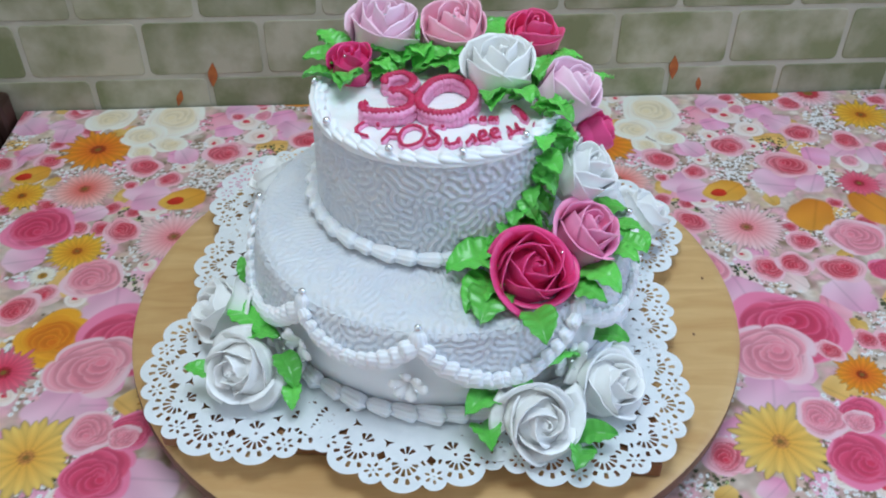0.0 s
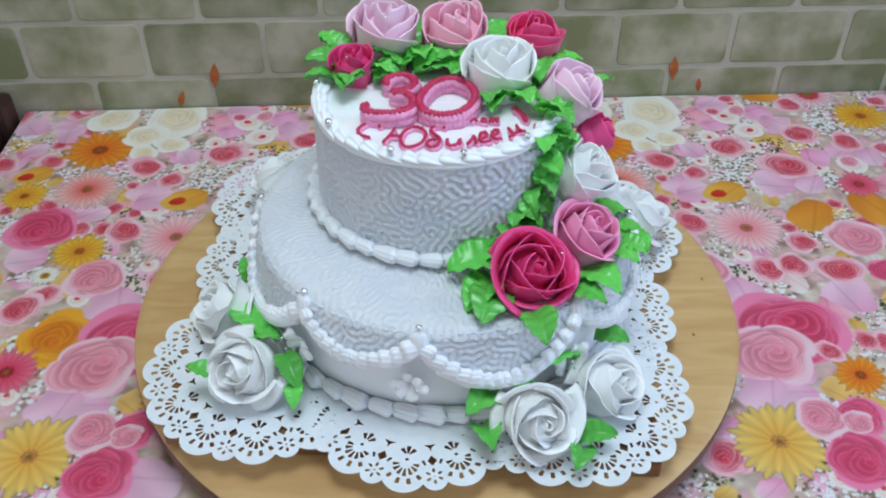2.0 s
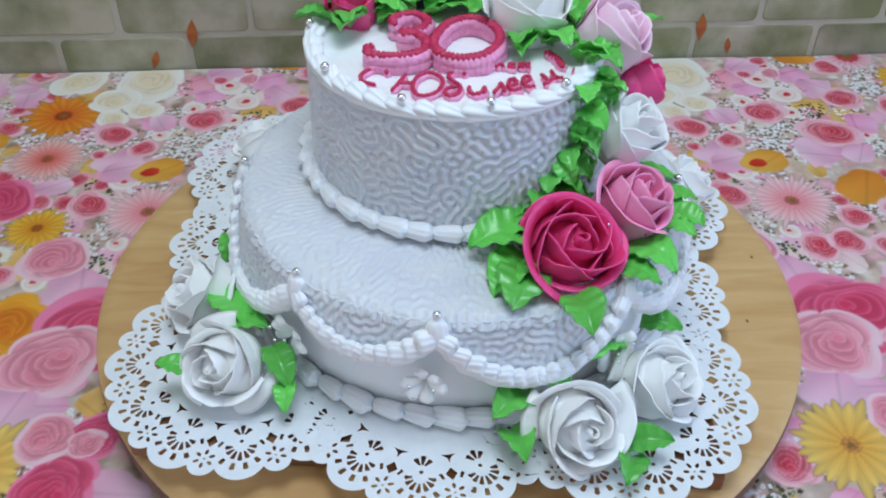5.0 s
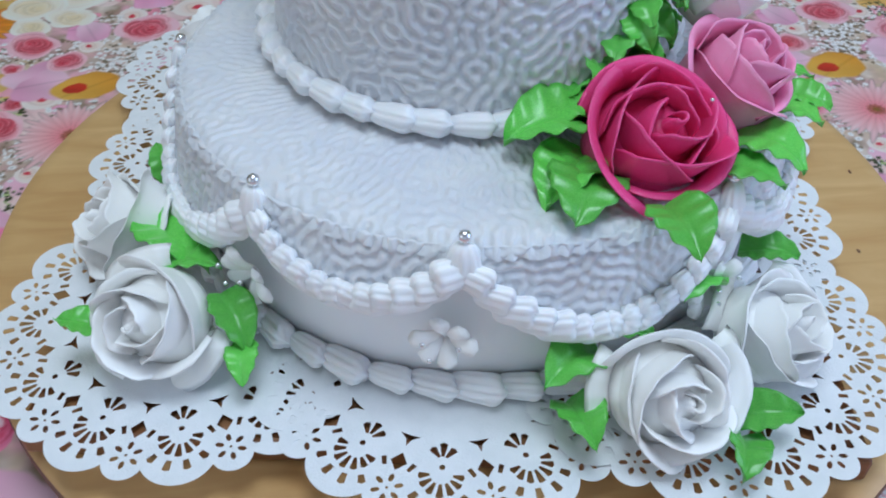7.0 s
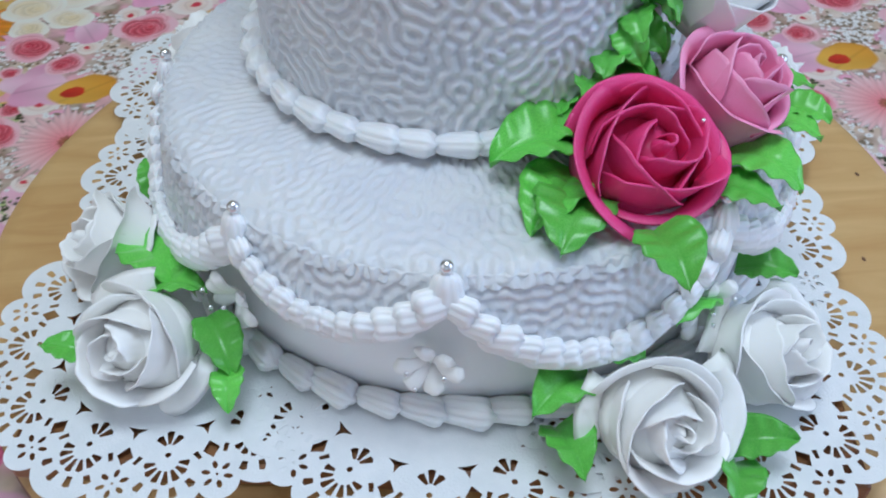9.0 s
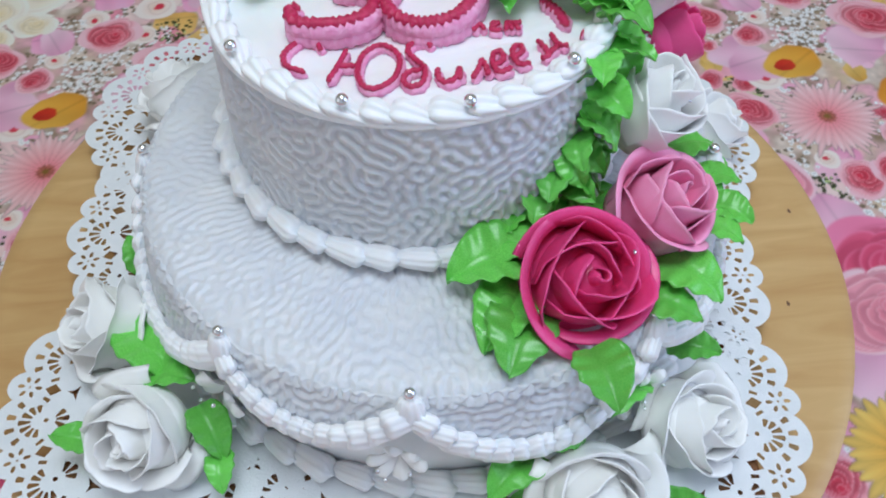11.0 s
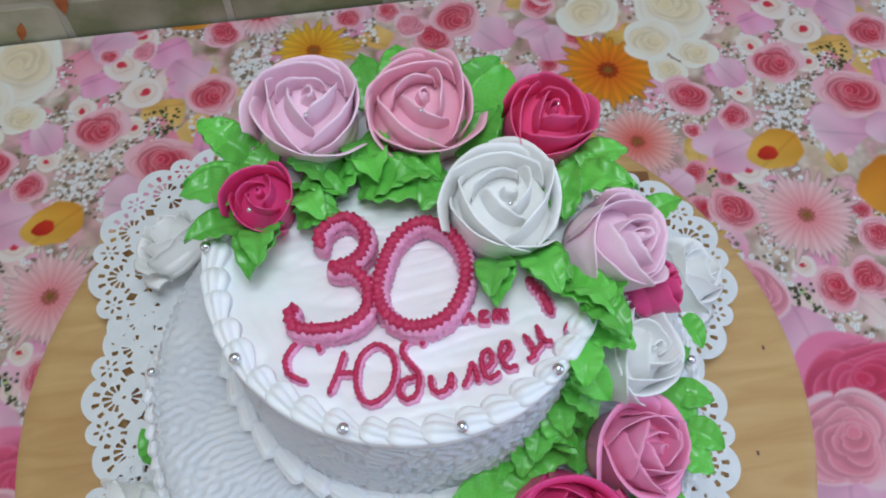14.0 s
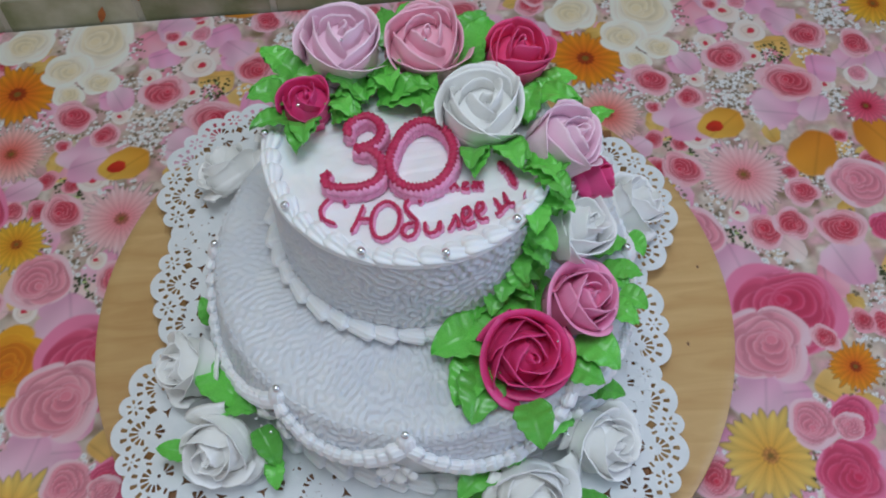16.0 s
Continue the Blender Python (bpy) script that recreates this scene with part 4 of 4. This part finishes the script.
def numerals():
    for glyph, pts, closed in (("3", THREE, False), ("0", ZERO, True)):
        g = empty("cream_numeral", (0, 0, 0))
        tagged(g, "raised piped numeral %s in raspberry and pink cream" % glyph, "lettering", "cream numerals")
        for z, r in ((UP_TOP + 0.003, 0.0042), (UP_TOP + 0.0078, 0.0039)):
            rope("pink_base", [(x + 1.1, y - 0.6) for x, y in pts], z, r, LETTER_PINK, g, closed, rib=0.10, pitch=0.003)
        rope("red_rope", pts, UP_TOP + 0.0112, 0.0027, LETTER_RED, g, closed, rib=0.26, pitch=0.0031, flat=0.8)


numerals()


def letter(label, *lines, r=0.0012):
    g = empty("cream_letter", (0, 0, 0))
    tagged(g, "piped cream letter %s in raspberry red" % label, "lettering", "piped cream words")
    for pts, closed in lines:
        rope("pink_underline", [(x + 0.6, y - 0.4) for x, y in pts], UP_TOP + 0.0012, r * 1.6, LETTER_PINK, g, closed, rib=0.12, pitch=0.003)
        rope("stroke", pts, UP_TOP + 0.0034, r, LETTER_RED, g, closed, rib=0.2, pitch=0.0028)


letter("С", ([(-43.8, -51.2), (-44.9, -46.2), (-47.2, -43.4), (-52.9, -44.3), (-58.4, -50.6), (-59.2, -54.9), (-57.6, -59.8), (-50.3, -64.6)], False))
letter("Ю", ([(-32.8, -51.9), (-37.0, -62.1), (-41.8, -71.3)], False), ([(-37.0, -62.1), (-29.0, -63.2)], False),
       ([(-19.0, -51.0), (-26.1, -56.0), (-29.2, -65.6), (-27.7, -75.2), (-22.3, -77.7), (-14.9, -72.6), (-11.6, -63.0), (-13.1, -55.2)], True))
letter("б", ([(2.3, -54.7), (0.4, -51.3), (-4.8, -51.1), (-7.8, -55.9), (-4.6, -62.7), (-1.7, -68.2), (-3.9, -76.5), (-8.7, -78.3), (-11.2, -74.3), (-8.8, -69.7), (-3.0, -68.7)], False))
letter("и", ([(3.5, -68.9), (2.9, -73.8), (5.2, -77.3), (9.5, -75.9), (12.6, -68.9)], False), ([(12.6, -68.9), (11.5, -76.7)], False))
letter("л", ([(16.4, -76.4), (19.9, -71.1), (22.0, -65.1)], False), ([(22.0, -65.1), (23.1, -70.3), (23.4, -75.4)], False))
letter("е", ([(25.8, -70.7), (30.7, -66.8), (30.9, -61.7), (27.7, -62.0), (26.2, -68.2), (28.1, -74.0), (33.8, -71.8)], False))
letter("е", ([(35.2, -66.4), (39.5, -62.4), (39.3, -58.4), (36.5, -59.4), (35.1, -64.4), (37.1, -70.2), (41.9, -69.9)], False))
letter("м", ([(46.3, -67.9), (49.7, -66.3), (49.3, -61.1), (47.0, -55.6)], False), ([(49.9, -65.1), (54.9, -60.6)], False), ([(53.5, -51.9), (55.1, -59.3), (59.5, -61.2)], False))
letter("exclamation mark", ([(54.1, -27.7), (59.4, -38.3), (61.8, -48.2)], False), ([(66.0, -54.2), (67.3, -55.2)], False), r=0.0021)
letter("л", ([(20.9, -46.1), (24.5, -41.7)], False), ([(24.5, -41.7), (26.3, -46.0)], False), r=0.0011)
letter("е", ([(29.6, -44.6), (32.4, -42.8), (30.4, -42.2), (29.3, -46.5), (33.3, -47.0)], False), r=0.0011)
letter("т", ([(35.2, -47.3), (36.5, -42.6), (38.1, -47.7)], False), ([(36.9, -43.2), (38.9, -42.8), (41.1, -48.1)], False), ([(39.4, -43.2), (42.6, -42.9)], False), r=0.0011)


# ---- cream roses ----
def petal_mesh(name, th, half, rb, rt, zb, zt, spiral, curl, thick, seed, flat=0.0, nu=23, nv=10, droop=0.5, lip=0.02):
    """One petal: a broad band whose rim runs straight across where flat is 1, and round the rose where it is 0."""
    a, b = np.meshgrid(np.linspace(-1, 1, nu), np.linspace(0, 1, nv), indexing="ij")
    theta = th + a * half
    top = zb + (zt - zb) * np.sqrt(1 - (1 - (1 - droop) ** 2) * a ** 4) * (1 + lip * np.sin(5 * a + seed) + 0.6 * lip * np.sin(13 * a + 2 * seed))
    rim = rt * (1 - flat + flat * np.minimum(1 / np.cos(a * half * 0.86), 1.50))
    base = rb * (1 - 0.5 * flat + 0.5 * flat / np.cos(a * half * 0.7))
    r = base + (rim - base) * b ** 1.25 + spiral * a * (0.3 + 0.7 * b) + curl * np.clip((b - 0.65) / 0.35, 0, 1) ** 1.5
    r = r + 0.015 * np.sin(3.3 * a + seed) * b
    z = zb + (top - zb) * (b + 0.10 * np.sin(math.pi * b)) - 0.5 * curl * np.clip((b - 0.85) / 0.15, 0, 1) ** 2
    t = thick * (0.45 + 0.55 * np.sin(math.pi * np.clip(b * 0.8 + 0.12, 0, 1))) * (1 - 0.4 * np.abs(a) ** 4)

    def sheet(rr, zz):
        return np.stack([rr * np.cos(theta), rr * np.sin(theta), zz], -1)

    outer, inner = sheet(r + t / 2, z), sheet(np.maximum(r - t / 2, 0.005), z)
    return grid_mesh(name, np.concatenate([outer, inner[:, ::-1]], 1), wrap_v=True)


# petals, half angle, radius at foot and rim, height at foot and rim, spiral, curl, first angle, straightness of the rim
RINGS = {"0": (1, 150, 0.14, 0.07, 0.20, 0.96, 0.05, 0.0, 0.3, 0.0), "1": (3, 74, 0.34, 0.24, 0.15, 0.98, 0.10, 0.01, 0.0, 0.95),
         "2": (3, 72, 0.48, 0.40, 0.05, 0.93, 0.10, 0.01, 1.0, 0.9), "4": (3, 74, 0.60, 0.53, -0.05, 0.86, 0.12, 0.02, 2.0, 0.7),
         "3": (3, 78, 0.68, 0.72, -0.20, 0.68, 0.10, 0.03, 0.5, 0.25),
         "5": (3, 82, 0.70, 0.80, -0.20, 0.64, 0.10, 0.11, 0.5, 0.10),
         "w": (3, 80, 0.36, 0.27, 0.10, 0.95, 0.12, 0.02, 0.5, 0.5), "x": (3, 76, 0.56, 0.53, -0.05, 0.85, 0.13, 0.04, 1.5, 0.4),
         "y": (3, 74, 0.66, 0.75, -0.20, 0.62, 0.12, 0.07, 0.4, 0.25), "z": (2, 36, 0.62, 0.98, -0.25, 0.16, 0.04, 0.14, 0.9, 0.1)}
ROSE_SPOTS = []


def rose(place, R, tilt, toward, spin, mat, label, layers="0143", height=1.0, beads=()):
    """A piped rose: a wound heart and rings of overlapping petals."""
    g = empty("cream_rose", place)
    g.matrix_world = Matrix.Translation(place) @ pose(0, 0, 0, 0, 0, toward) @ pose(0, 0, 0, 0, tilt, 0) @ pose(0, 0, 0, 0, 0, spin) @ Matrix.Scale(R, 4)
    tagged(g, label, "cream rose", "piped cream roses")
    ROSE_SPOTS.append((Vector(place) + 0.35 * R * (g.matrix_world.to_3x3().normalized() @ Vector((0, 0, 1))), R))
    h = height
    P = np.array([[(q * (1 + 0.10 * math.sin(t + 9 * zz)) * math.cos(t), q * (1 + 0.10 * math.sin(t + 9 * zz)) * math.sin(t), zz)
                   for q, zz in ((0.0, 0.86 * h), (0.03, 0.85 * h), (0.06, 0.78 * h), (0.15, 0.55 * h), (0.28, 0.25 * h), (0.34, 0.1))] for t in np.linspace(0, 6.2832, 20, endpoint=False)])
    finish("heart", grid_mesh("heart", P, wrap_u=True), mat, g)
    P = np.array([[(q * math.cos(t), q * math.sin(t), zz) for q, zz in ((0.0, 0.72 * h), (0.16, 0.68 * h), (0.34, 0.54 * h), (0.56, 0.36 * h), (0.70, 0.14 * h), (0.74, 0.0), (0.50, -0.26), (0.0, -0.32))] for t in np.linspace(0, 6.2832, 24, endpoint=False)])
    finish("rose_base", grid_mesh("rose_base", P, wrap_u=True), mat, g)
    for key in layers:
        n, half, rb, rt, zb, zt, sp, curl, off, flat = RINGS[key]
        for k in range(n):
            seed = random.uniform(0, 6.28)
            mesh = petal_mesh("petal", off + 2 * math.pi * k / n + random.uniform(-0.14, 0.14), radians(half + random.uniform(-5, 6)), rb, rt * random.uniform(0.93, 1.06), zb,
                              zt * h * random.uniform(0.93, 1.05), sp * random.uniform(0.7, 1.2), curl, 0.040, seed, flat, droop=0.30 if key in "35y" else 0.42, lip=0.035 if key in "wxyz" else 0.018)
            finish("petal", mesh, mat, g)
    for x, y, z in beads:
        pearl(x, y, z, True)
    return g


# on the top and down the side
rose((-0.039, 0.069, 0.240), 0.0335, 12, -70, 40, ROSE_PALE, "pale pink piped cream rose among green leaves", "0143", 1.0, [(-0.038, 0.052, 0.268)])
rose((0.017, 0.066, 0.238), 0.0342, 16, -80, 200, ROSE_MID, "rosy pink piped cream rose among green leaves", "0143", 1.0, [(0.0157, 0.0472, 0.2673)])
rose((0.0755, 0.0475, 0.239), 0.0272, 14, -60, 100, ROSE_DEEP, "deep pink piped cream rose on the cake", "0143", 1.15, [(0.080, 0.0423, 0.2659)])
rose((0.0475, 0.0055, 0.236), 0.0335, 10, -80, 300, ROSE_WHITE, "white piped cream rose on the cake top", "0143", 0.95, [(0.0485, -0.0055, 0.2608)])
rose((0.093, -0.018, 0.229), 0.0288, 34, -25, 20, ROSE_PALE, "pale pink piped cream rose leaning over the cake edge", "0143", 1.1, [(0.0969, -0.0195, 0.2511)])
rose((-0.064, 0.027, 0.234), 0.0215, 14, -90, 60, ROSE_RED, "small crimson piped cream rosebud on the cake", "0w3", 1.1, [(-0.0683, 0.0134, 0.253)])
rose((0.112, -0.030, 0.205), 0.0190, 55, -10, 10, ROSE_RED, "crimson cream rosebud tucked behind a white one", "014", 1.1)
rose((0.099, -0.053, 0.184), 0.0310, 36, -30, 80, ROSE_WHITE, "white cream rosebud on the cake's side", "0143", 1.0, [(0.1166, -0.0669, 0.1983)])
rose((0.099, -0.093, 0.154), 0.0285, 28, -40, 140, ROSE_PINK, "pink piped cream rose on the lower tier", "01245", 1.15, [(0.1209, -0.1056, 0.1562)])
rose((0.058, -0.122, 0.148), 0.0342, 36, -75, 0, ROSE_RED, "large crimson piped cream rose on the lower tier", "01245", 1.0, [(0.0797, -0.1295, 0.1737)])

# white roses round the foot, in pairs
for (x, y, z), R, tilt, toward, spin, hh in (
        ((-0.147, -0.134, 0.077), 0.0300, 56, -118, 0, 1.05), ((-0.168, -0.072, 0.074), 0.0300, 50, -165, 90, 1.0),
        ((0.060, -0.190, 0.075), 0.0315, 54, -80, 30, 1.0), ((0.112, -0.160, 0.070), 0.0300, 46, -40, 150, 1.05),
        ((0.179, 0.034, 0.074), 0.0300, 40, 5, 60, 1.0), ((0.152, 0.085, 0.068), 0.0280, 44, 45, 0, 0.95),
        ((-0.146, 0.106, 0.072), 0.0290, 44, 140, 20, 1.0), ((-0.100, 0.142, 0.072), 0.0280, 44, 115, 80, 1.0)):
    rose((x, y, z), R, tilt, toward, spin, ROSE_WHITE, "white piped cream rose at the foot of the cake", "0wxyz", hh)


# ---- cream leaves ----
def leaf_mesh(seed):
    rr = np.random.default_rng(seed)
    u, v = np.meshgrid(np.linspace(0, 1, 26), np.linspace(-1, 1, 13), indexing="ij")
    ph = rr.uniform(0, 6)
    width = 0.62 * np.power(u + 0.05, 0.40) * np.power(np.clip(1 - u, 0, 1), 0.78) * 1.12
    width = width * (1 + 0.05 * np.sin(2 * math.pi * 4.1 * u + ph))
    ripple = 0.026 * np.cos(2 * math.pi * 4.1 * u + 1.6 * np.abs(v) + ph) * np.abs(v)
    z = rr.uniform(0.12, 0.30) * np.sin(math.pi * 0.9 * u) + rr.uniform(0.02, 0.16) * np.abs(v) ** 1.3 * (1 - 0.6 * u) + ripple - 0.04 * np.exp(-(v / 0.15) ** 2)
    z = z + 0.06 * v * math.sin(ph)
    top = np.stack([u, width * v, z], -1)
    thick = 0.10 * (1 - u) + 0.03
    low = np.stack([u, width * v * 0.96, z - thick * (1 - 0.7 * np.abs(v))], -1)
    return shaded(grid_mesh("cream_leaf", np.concatenate([top, low[:, ::-1]], 1), wrap_v=True), GREEN)


LEAVES = [leaf_mesh(i) for i in range(6)]


def leaf(x, y, z, deg, length, pitch=0.0, wide=1.0, roll=0.0):
    # a leaf lies beside the roses, not inside them
    way = Vector((math.cos(radians(deg)), math.sin(radians(deg)), 0))
    for spot, R in ROSE_SPOTS:
        for far in (0.85, 0.45):
            off = Vector((x, y, 0)) + way * far * length - Vector((spot.x, spot.y, 0))
            if off.length < 1.02 * R and abs(z - spot.z) < 0.9 * R:
                push = off.normalized() * (1.02 * R - off.length)
                x, y = x + push.x, y + push.y
    ob = new("cream_leaf", LEAVES[random.randrange(6)])
    ob.matrix_world = pose(x, y, z, 0, 0, deg) @ pose(0, 0, 0, roll, -pitch, 0) @ Matrix.Diagonal((length, length * wide, length, 1))
    tagged(ob, "bright green piped cream leaf beside a rose", "cream leaf", "green cream leaves")


TOP_LEAVES = [(-0.073, 0.040, -180, 0.023), (-0.076, 0.020, -157, 0.022), (-0.066, 0.015, -100, 0.026), (-0.068, 0.055, 146, 0.024), (-0.047, 0.047, -35, 0.022),
              (-0.049, 0.016, -2, 0.017), (-0.006, 0.080, 97, 0.026), (0.009, 0.080, 87, 0.026), (-0.015, 0.061, -79, 0.030), (-0.014, 0.033, -20, 0.031),
              (0.027, 0.034, -126, 0.024), (0.040, 0.078, 39, 0.024), (0.047, 0.051, 66, 0.034), (0.038, 0.037, 53, 0.026)]
for x, y, d, n in TOP_LEAVES:
    leaf(x, y, UP_TOP + 0.006, d, n * 1.28, random.uniform(4, 16), 0.95)
for x, y, d, n in [(0.080, 0.024, -30, 0.031), (0.076, 0.020, -88, 0.024), (0.088, 0.027, 8, 0.022), (0.042, -0.017, -100, 0.020), (0.057, -0.015, -74, 0.025),
                   (0.071, -0.032, -50, 0.022), (0.079, -0.044, -63, 0.022), (0.112, -0.008, 20, 0.018), (-0.030, 0.040, 200, 0.018), (-0.056, 0.034, -60, 0.022), (0.030, 0.060, 110, 0.022)]:
    leaf(x, y, UP_TOP + 0.006, d, n * 1.28, random.uniform(2, 14), 0.95)
for cx, cy, d in ((-0.089, 0.036, 190), (-0.085, 0.066, 140), (-0.065, 0.005, -95), (-0.041, 0.024, -20), (-0.026, 0.045, 30), (-0.012, 0.052, -60), (-0.002, 0.030, -10), (0.012, 0.036, 200),
                  (0.041, -0.022, -110), (0.062, -0.021, -60), (0.093, 0.022, 10), (0.100, 0.012, -30), (0.081, -0.048, -60), (0.088, -0.040, -120), (0.043, 0.062, 100), (-0.036, 0.048, 160),
                  (-0.056, 0.042, 60), (0.024, 0.030, -60), (-0.014, 0.040, -150), (0.070, 0.020, 60)):
    n = random.uniform(0.026, 0.032)
    leaf(cx - 0.5 * n * math.cos(radians(d)), cy - 0.5 * n * math.sin(radians(d)), UP_TOP + 0.005, d, n, random.uniform(6, 22), 1.0, random.uniform(-18, 18))
# garland down the side of the upper tier
for i in range(30):
    q = i / 29
    d = -30 - 30 * q ** 1.4 + 8 * math.sin(5 * i)
    a = radians(d)
    r = UP_R + 0.003
    leaf(UX + r * math.cos(a), UY + r * math.sin(a), UP_TOP + 0.002 - 0.076 * q, d + random.uniform(-80, 25), random.uniform(0.018, 0.023), random.uniform(-55, 5), 1.1, random.uniform(-45, 45))
# on the lower tier round the side roses
for x, y, d, n in [(0.040, -0.108, -165, 0.030), (0.036, -0.130, -112, 0.030), (0.058, -0.157, -80, 0.023), (0.098, -0.114, -46, 0.026), (0.086, -0.132, -33, 0.022), (0.122, -0.090, -46, 0.020),
                   (0.126, -0.060, -55, 0.020), (0.050, -0.083, -140, 0.027), (0.066, -0.078, -150, 0.030), (0.082, -0.066, -95, 0.026), (0.118, -0.045, 10, 0.024), (0.132, -0.064, -20, 0.017), (0.134, -0.084, -40, 0.016), (0.046, -0.098, 150, 0.020),
                   (0.050, -0.074, 170, 0.024), (0.052, -0.100, 190, 0.028), (0.046, -0.118, -125, 0.030), (0.060, -0.064, 130, 0.024)]:
    # over the foot border where they reach it
    leaf(x, y, LOW_TOP + (0.0105 if y > -0.110 and x < 0.07 else 0.0045), d, n * 1.35, random.uniform(-11, -2), 1.15)
# round the white roses at the foot
for x, y, z, d, n, up in [(-0.168, -0.139, 0.076, 168, 0.024, 5), (-0.158, -0.082, 0.088, -48, 0.044, -8), (-0.150, -0.108, 0.086, -25, 0.032, 10), (-0.122, -0.130, 0.086, -66, 0.030, -30),
                          (-0.113, -0.148, 0.074, -88, 0.022, -24), (0.059, -0.166, 0.090, -150, 0.030, 10), (0.038, -0.172, 0.080, -142, 0.036, 5), (0.022, -0.186, 0.066, -80, 0.032, 15),
                          (0.088, -0.150, 0.092, -128, 0.034, 20), (0.111, -0.128, 0.092, -20, 0.026, 0), (0.089, -0.200, 0.066, -10, 0.028, 6), (0.086, -0.200, 0.062, -113, 0.030, 10),
                          (0.172, 0.005, 0.080, -70, 0.024, 5), (-0.158, -0.040, 0.080, 110, 0.022, 30)]:
    leaf(x, y, z, d, n, up + random.uniform(-4, 4), 0.95, random.uniform(-15, 15))


# ---- small white blossoms on the lower tier ----
def blossom(deg, z):
    a = radians(deg)
    g = empty("cream_blossom")
    g.matrix_world = pose(CX + (LOW_R + 0.004) * math.cos(a), CY + (LOW_R + 0.004) * math.sin(a), z, 0, 0, deg) @ pose(0, 0, 0, 0, 90, 0) @ Matrix.Scale(1.6, 4)
    tagged(g, "small white piped blossom with silver beads on the cake side", "cream blossom", "white piped blossoms")
    for k in range(6):
        P = []
        for s in np.linspace(0, 1, 12):
            w = 0.0033 * math.sqrt(max(0.0, 1 - (2 * s - 1) ** 4)) * (0.55 + 0.45 * s)
            P.append([(0.0010 + 0.0086 * s, w * (1 + 0.12 * math.cos(4 * q)) * math.cos(q), 0.0014 + 0.0040 * math.sin(2.0 * s) + 0.34 * w * math.sin(q) - 0.0010 * math.cos(q) ** 2)
                      for q in np.linspace(0, 2 * math.pi, 16, endpoint=False)])
        ob = finish("blossom_petal", grid_mesh("blossom_petal", np.array(P), wrap_v=True), ROSE_WHITE, g)
        ob.matrix_basis = pose(0, 0, 0, random.uniform(-15, 15), random.uniform(-14, 6), 60 * k + random.uniform(0, 25)) @ Matrix.Scale(random.uniform(0.8, 1.15), 4)
    for u, v in ((-0.0045, -0.0048), (-0.0040, 0.0042), (0.0012, -0.0030)):
        p = g.matrix_world @ Vector((u, v, 0.0090))
        pearl(p.x, p.y, p.z, True)


for d in SWAGS[:-1]:
    blossom(d - 2.5, 0.094)


# ---- bricks of the wall and its leaf prints ----
def bricks():
    wall = bpy.data.objects["wall_north"]
    w, h, rad = 0.1365, 0.0668, 0.007
    bm = bmesh.new()
    ring = []
    for cx, cz, a0 in ((w / 2 - rad, h / 2 - rad, 0), (-w / 2 + rad, h / 2 - rad, 90), (-w / 2 + rad, -h / 2 + rad, 180), (w / 2 - rad, -h / 2 + rad, 270)):
        for k in range(4):
            a = radians(a0 + 30 * k)
            ring.append((cx + rad * math.cos(a), cz + rad * math.sin(a)))
    loops = []
    for y, s in ((0.0, 0.0), (-0.0007, 0.0), (-0.0012, 0.0007)):
        loops.append([bm.verts.new((x - s * (1 if x > 0 else -1), y, z - s * (1 if z > 0 else -1))) for x, z in ring])
    for a, b in zip(loops, loops[1:]):
        for k in range(len(ring)):
            bm.faces.new((a[k], a[(k + 1) % len(ring)], b[(k + 1) % len(ring)], b[k]))
    bm.faces.new(loops[-1])
    bmesh.ops.recalc_face_normals(bm, faces=bm.faces)
    mesh = bpy.data.meshes.new("brick")
    bm.to_mesh(mesh)
    bm.free()
    mesh.materials.append(BRICK)
    for row in range(-1, 5):
        for k in range(-8, 9):
            ob = new("brick", mesh)
            ob.parent = wall
            x = -0.481 + 0.1436 * (k + 4) - (0.0 if row % 2 else 0.0718)
            ob.matrix_basis = pose(x, 0.0, 0.0778 + 0.0735 * row)
    for x, z, s, turn in ((-0.260, 0.043, 1.0, 8), (0.315, 0.038, 1.0, -3), (-0.306, 0.012, 0.7, 20), (0.351, 0.014, 0.6, -8)):
        bm = bmesh.new()
        ring = [bm.verts.new((0.0058 * s * math.sin(math.pi * q) ** 1.2 * sgn, 0, 0.017 * s * (2 * q - 1))) for q, sgn in [(i / 8, 1) for i in range(8)] + [(1 - i / 8, -1) for i in range(8)]]
        f = bm.faces.new(ring)
        ext = bmesh.ops.extrude_face_region(bm, geom=[f])
        bmesh.ops.translate(bm, vec=(0, -0.0006, 0), verts=[e for e in ext["geom"] if isinstance(e, bmesh.types.BMVert)])
        bmesh.ops.recalc_face_normals(bm, faces=bm.faces)
        ob = part("leaf_print", bm, LEAF_PRINT, wall, "rust brown leaf printed on the wallpaper", False)
        ob.matrix_basis = pose(x, -0.0014, z, 0, turn, 0)


bricks()
